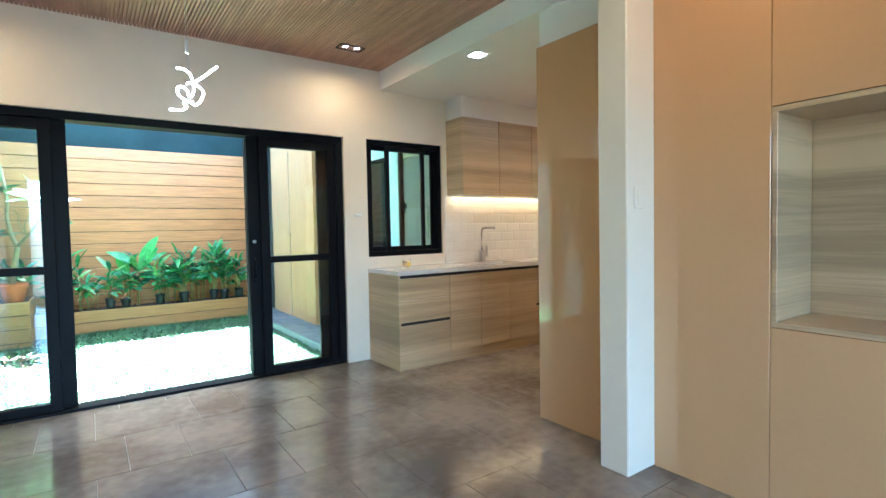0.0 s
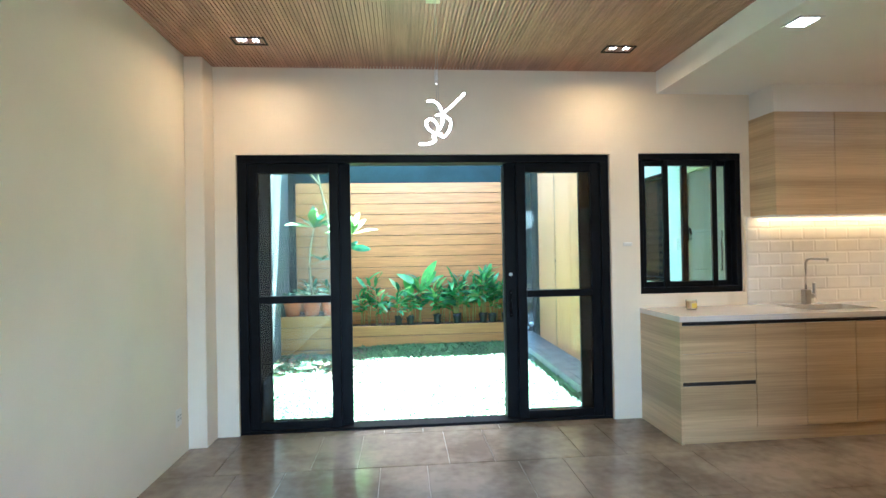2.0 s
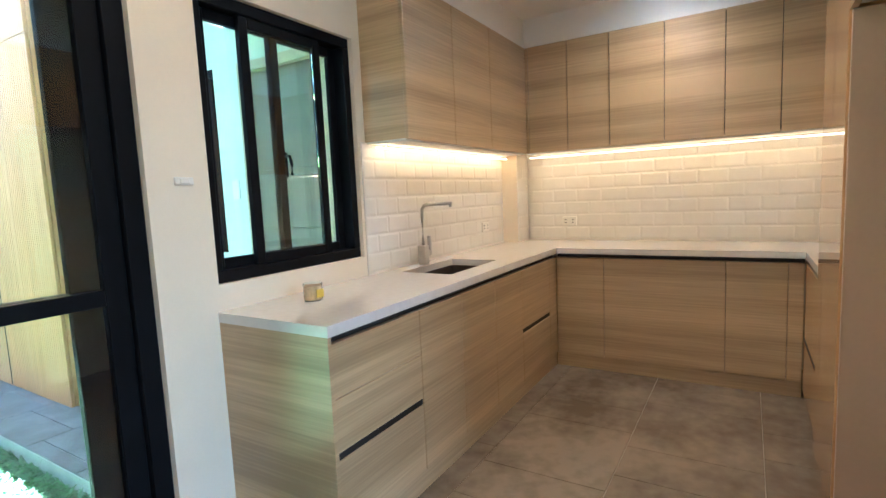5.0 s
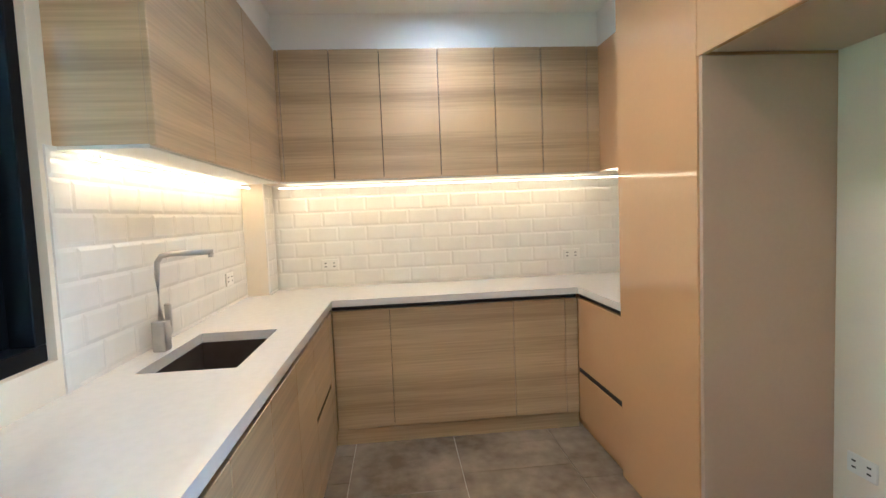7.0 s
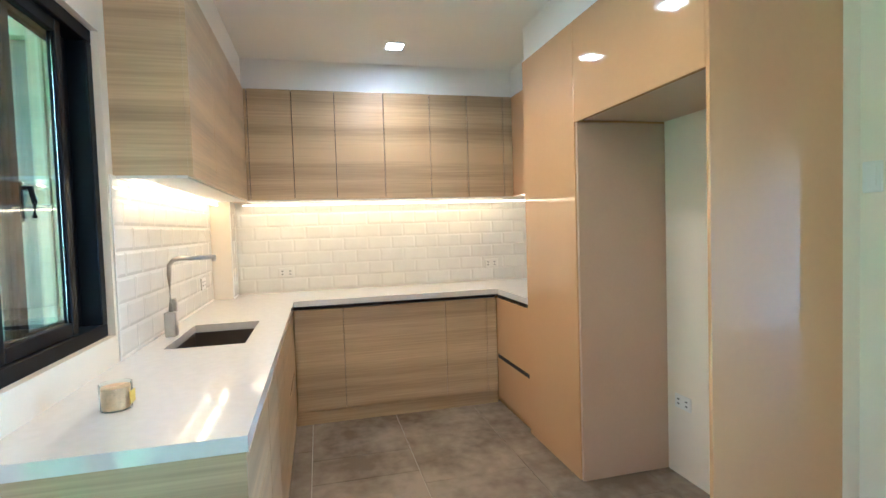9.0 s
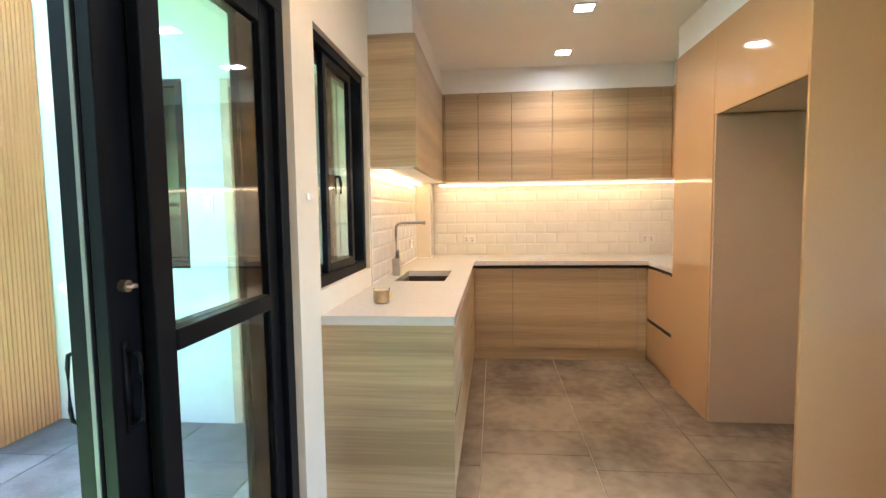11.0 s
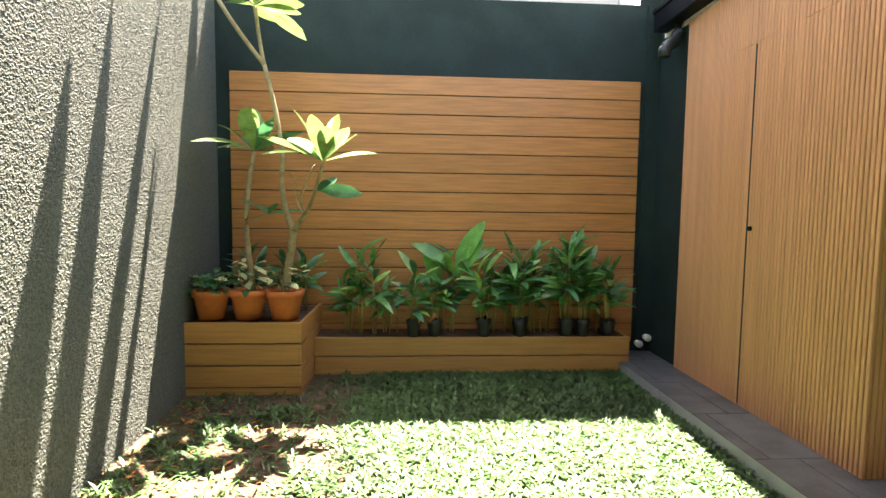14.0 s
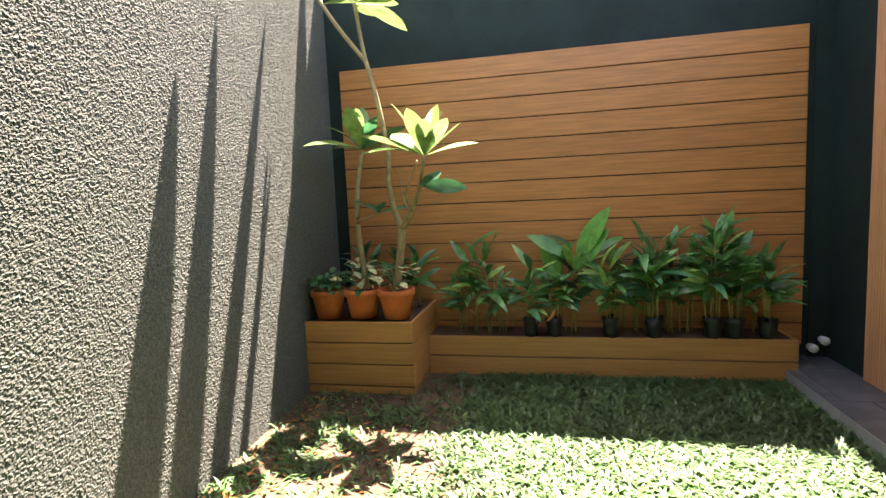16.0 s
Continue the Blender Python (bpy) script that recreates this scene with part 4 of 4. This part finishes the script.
def whorl(at, n, length, tilt, meshes, yaw0=0.0):
    for i in range(n):
        a = yaw0 + 360 * i / n + rng.uniform(-14, 14)
        add_leaf(tree, rng.choice(meshes), Vector(at) - B, a, tilt + rng.uniform(-14, 14), length * rng.uniform(0.8, 1.1), rng.uniform(-25, 25))


limb([(-0.86, 8.46, 0.40), (-0.80, 8.43, 0.80), (-0.755, 8.40, 1.05), (-0.742, 8.40, 1.15)], (0.034, 0.030))
limb([(-0.742, 8.40, 1.15), (-0.80, 8.40, 1.32), (-0.83, 8.39, 1.55), (-0.816, 8.38, 1.75), (-0.86, 8.34, 2.1), (-0.93, 8.31, 2.43)], (0.026, 0.020, 0.017))
limb([(-0.93, 8.31, 2.43), (-1.06, 8.30, 2.60), (-1.20, 8.30, 2.80), (-1.33, 8.29, 3.02)], (0.017, 0.015))
limb([(-0.93, 8.31, 2.43), (-0.96, 8.31, 2.60), (-0.99, 8.30, 2.86)], (0.016, 0.014))
limb([(-0.742, 8.40, 1.15), (-0.66, 8.32, 1.25), (-0.588, 8.22, 1.33), (-0.51, 8.10, 1.46), (-0.425, 7.95, 1.66)], (0.024, 0.016, 0.012))
limb([(-0.62, 8.27, 1.29), (-0.65, 8.24, 1.40), (-0.60, 8.2, 1.52), (-0.53, 8.17, 1.66)], (0.011, 0.007))
limb([(-0.64, 8.29, 1.28), (-0.71, 8.33, 1.43), (-0.71, 8.33, 1.55)], (0.009, 0.006))
limb([(-1.06, 8.47, 0.40), (-1.10, 8.45, 0.82), (-1.13, 8.45, 1.18), (-1.11, 8.45, 1.5), (-1.057, 8.45, 1.78)], (0.026, 0.022, 0.017))
limb([(-1.12, 8.45, 1.22), (-1.03, 8.43, 1.25), (-0.94, 8.42, 1.28)], (0.009, 0.006))
whorl((-0.425, 7.95, 1.67), 8, 0.46, 26, plum, 10)
whorl((-0.425, 7.95, 1.67), 6, 0.42, 58, plum, 35)
for yaw, pitch, ln in ((-12, -4, 0.36), (25, 30, 0.20), (-60, 12, 0.24)):
    add_leaf(tree, deep[0], Vector((-0.50, 8.09, 1.48)) - B, yaw, pitch, ln, 74)
whorl((-0.71, 8.33, 1.55), 2, 0.10, 40, plum, 20)
whorl((-0.94, 8.42, 1.28), 4, 0.27, 22, deep, 30)
whorl((-1.057, 8.45, 1.79), 8, 0.47, 32, plum + deep, 40)
whorl((-1.057, 8.45, 1.79), 4, 0.40, 62, plum + deep, 10)
for i in range(8):
    add_leaf(tree, rng.choice(plum), Vector((-0.99, 8.30, 2.86)) - B, -105 + 26 * i + rng.uniform(-9, 9), rng.uniform(-12, 22), 0.44 * rng.uniform(0.85, 1.1), rng.uniform(-25, 25))
# unseen leaves added high up to cast the long shadows that rake down the wall: tip and base of each as shadows on the
# wall, carried back towards the sun
blade = leaf_mesh("leaf", LEAF3, 0.30, 0.0, 0.0, 16, 0.0, 0.3)
RAY = SUN / abs(SUN.x)
for ty, tz, by, bz, s0, s1, w in ((6.89, 2.11, 5.96, -1.2, 0.08, 0.52, 0.26), (7.30, 2.54, 6.33, -1.2, 0.07, 0.52, 0.19), (7.94, 2.80, 6.53, -1.2, 0.07, 0.54, 0.18),
                                  (7.85, 1.78, 6.85, -1.0, 0.14, 0.54, 0.095), (8.68, 3.6, 7.66, -1.1, 0.05, 0.54, 0.30)):
    tip = Vector((wall_x(ty), ty, tz)) - RAY * s0
    base = Vector((wall_x(by), by, bz)) - RAY * s1
    ax = (tip - base)
    ln = ax.length
    ax.normalize()
    wd = (Vector((0, 1, 0)) - ax * ax.y).normalized()
    up = ax.cross(wd)
    o = new("leaf", blade)
    o.parent = tree
    o.matrix_basis = Matrix.Translation(base - B) @ Matrix((ax * ln, wd * w / 0.30, up * ln)).transposed().to_4x4()

# ---- grass ----


def grass():
    g = np.random.default_rng(3)
    n = 82000
    x = g.uniform(-1.5, 2.11, n)
    y = g.uniform(YO + 0.02, 8.64, n)
    bare = np.clip((x + 0.35) / 0.5, 0, 1) + np.clip((6.3 - y) / 0.8, 0, 1) * np.clip((x + 1.5) / 0.4, 0, 1)
    bare += 0.45 * (np.sin(x * 9.1 + 2 * np.sin(y * 4.3)) * np.sin(y * 7.7 + x * 3) > 0.25)
    bare = np.where((x < -0.2) & (y > 7.9), bare * 0.35, bare)
    keep = g.random(n) < np.clip(bare, 0.10, 1)
    keep &= ~((y > 8.16) & (x < -0.63)) & (x > -1.41 - 0.06 * (y - 6.68))
    x, y = x[keep], y[keep]
    n = len(x)
    a = g.uniform(0, 2 * np.pi, n)
    ln = g.uniform(0.035, 0.095, n)
    w = g.uniform(0.0040, 0.0080, n)
    lift = g.uniform(0.15, 0.6, n)
    dx, dy = np.cos(a), np.sin(a)
    z = np.full(n, GZ - 0.012)
    v = np.empty((n, 5, 3))
    v[:, 0] = np.stack([x - dy * w, y + dx * w, z], 1)
    v[:, 1] = np.stack([x + dy * w, y - dx * w, z], 1)
    mx, my, mz = x + dx * ln * 0.5, y + dy * ln * 0.5, z + ln * lift * 0.75
    v[:, 2] = np.stack([mx + dy * w * 1.1, my - dx * w * 1.1, mz], 1)
    v[:, 3] = np.stack([mx - dy * w * 1.1, my + dx * w * 1.1, mz], 1)
    v[:, 4] = np.stack([x + dx * ln, y + dy * ln, z + ln * lift], 1)
    k = np.arange(n) * 5
    me = bpy.data.meshes.new("grass")
    me.from_pydata(v.reshape(-1, 3).tolist(), [], np.stack([k, k + 1, k + 2, k + 3], 1).tolist() + np.stack([k + 3, k + 2, k + 4], 1).tolist())
    me.materials.append(GRASS)
    return tagged(new("grass", me), "broad-bladed green lawn grass", "grass", kind="stuff")


grass()


def litter():
    """Fallen dry leaves and bits on the bare corner."""
    g = np.random.default_rng(5)
    vs, fs = [], []
    for i in range(260):
        y = g.uniform(5.6, 8.12)
        x = wall_x(y) + 0.05 + abs(g.normal(0, 0.45))
        a, ln, w = g.uniform(0, 6.28), g.uniform(0.012, 0.045), g.uniform(0.004, 0.012)
        c, s_ = math.cos(a), math.sin(a)
        z = GZ - 0.008 + g.uniform(0, 0.008)
        k = len(vs)
        vs += [(x - c * ln, y - s_ * ln, z), (x - s_ * w, y + c * w, z + 0.006), (x + c * ln, y + s_ * ln, z + 0.004), (x + s_ * w, y - c * w, z + 0.008)]
        fs += [(k, k + 1, k + 2, k + 3)]
    me = bpy.data.meshes.new("leaf_litter")
    me.from_pydata(vs, [], fs)
    me.materials.append(DRY)
    return tagged(new("leaf_litter", me), "dry brown leaf litter on bare soil", "leaf litter", kind="stuff")


litter()

# ---- pieces: planks, tiles ----


def pieces(parent, name, mat, bevel, cells):
    """Blocks of their own on shared meshes: cells of (x, y, z, sx, sy, sz), lower corner and size."""
    shared = {}
    for x, y, z, sx, sy, sz in cells:
        key = (round(sx, 4), round(sy, 4), round(sz, 4))
        if key not in shared:
            shared[key] = mesh_of(name, block(bmesh.new(), 0, sx, 0, sy, 0, sz, bevel), mat)
        o = new(name, shared[key])
        o.parent, o.location = parent, (x, y, z)


cells, z = [], 2.563
while z > 0.2:
    cells.append((XG + 0.01, 9.005, z - 0.169, 2.352 - XG - 0.01, 0.025, 0.169))
    z -= 0.1775
pieces(back_wall, "plank", PLANK, 0.003, cells)
# floor tiles: square and half tiles take turns along each row, every other row set off by half that step
cells = []
for j in range(-12, 2):
    y0, y1 = max(3.785 + 0.6 * j, YB), min(3.785 + 0.6 * (j + 1), 4.50)
    for k in range(-4, 8):
        start = -0.31 + 0.9 * k - (0.45 if j % 2 else 0.0)
        for xa, xb in ((start, start + 0.3), (start + 0.3, start + 0.9)):
            x0, x1 = max(xa, XL), min(xb, XR)
            if x1 - x0 > 0.02 and y1 - y0 > 0.02:
                cells.append((x0 + 0.002, y0 + 0.002, -0.006, x1 - x0 - 0.004, y1 - y0 - 0.004, 0.006))
pieces(floor, "tile", FLOOR_T, 0.001, cells)
# patio tiles, laid the same way
cells = []
for j in range(-2, 5):
    ya, yb = max(6.225 + 0.62 * j, YO), min(6.225 + 0.62 * (j + 1), 9.0)
    for xa, xb in ((2.10, 2.35), (2.35, 2.65), (2.65, 3.14)) if j % 2 == 0 else ((2.10, 2.19), (2.19, 2.80), (2.80, 3.14)):
        if yb - ya > 0.03:
            cells.append((xa + 0.003, ya + 0.003, -0.018, xb - xa - 0.006, yb - ya - 0.006, 0.008))
pieces(patio, "tile", PATIO, 0.002, cells)


# wall tiles with bevelled faces
def wall_tiles(parent, u0, u1, fixed, axis, sign):
    k = 0
    z = 1.641
    shared = {}
    while z > 0.905:
        zt, zb = min(z, 1.628), max(z - 0.104, 0.90)
        u = u0 - (0.1 if k % 2 else 0.0)
        while u < u1 - 0.005:
            a, b = max(u, u0), min(u + 0.2, u1)
            if b - a > 0.015 and zt - zb > 0.015:
                key = (round(b - a, 3), round(zt - zb, 3))
                if key not in shared:
                    w, h = b - a - 0.002, zt - zb - 0.002
                    c = min(0.013, w / 3, h / 3)
                    vs = [(0, 0, 0), (w, 0, 0), (w, 0, h), (0, 0, h), (c, -0.0024, c), (w - c, -0.0024, c), (w - c, -0.0024, h - c), (c, -0.0024, h - c)]
                    fs = [(4, 5, 6, 7), (0, 1, 5, 4), (1, 2, 6, 5), (2, 3, 7, 6), (3, 0, 4, 7)]
                    me = bpy.data.meshes.new("tile")
                    me.from_pydata(vs, [], fs)
                    me.materials.append(TILE_W)
                    shared[key] = me
                o = new("tile", shared[key])
                o.parent = parent
                if axis == "x":
                    o.location = (a + 0.001, fixed, zb + 0.001)
                    if sign > 0:
                        o.matrix_basis = pose(b - 0.001, fixed, zb + 0.001, 0, 0, 180)
                else:
                    o.matrix_basis = pose(fixed, b - 0.001, zb + 0.001, 0, 0, -90)
            u += 0.2
        z -= 0.104
        k += 1


tiles_a = structure("splashback", [(WX1 + 0.02, 4.97, YW - 0.006, YW, 0.90, 1.63), (4.97, XR, 4.324, 4.33, 0.90, 1.63), (XR - 0.006, XR, 1.78, 4.324, 0.90, 1.63), (4.02, XR - 0.006, 1.78, 1.786, 0.90, 1.63)], GROUT,
                    "cream bevelled brick tile splashback")
wall_tiles(tiles_a, WX1 + 0.02, 4.97, YW - 0.0065, "x", -1)
wall_tiles(tiles_a, 4.97, XR - 0.008, 4.3235, "x", -1)
wall_tiles(tiles_a, 1.79, 4.32, XR - 0.0065, "y", -1)
wall_tiles(tiles_a, 4.02, XR - 0.01, 1.7865, "x", 1)
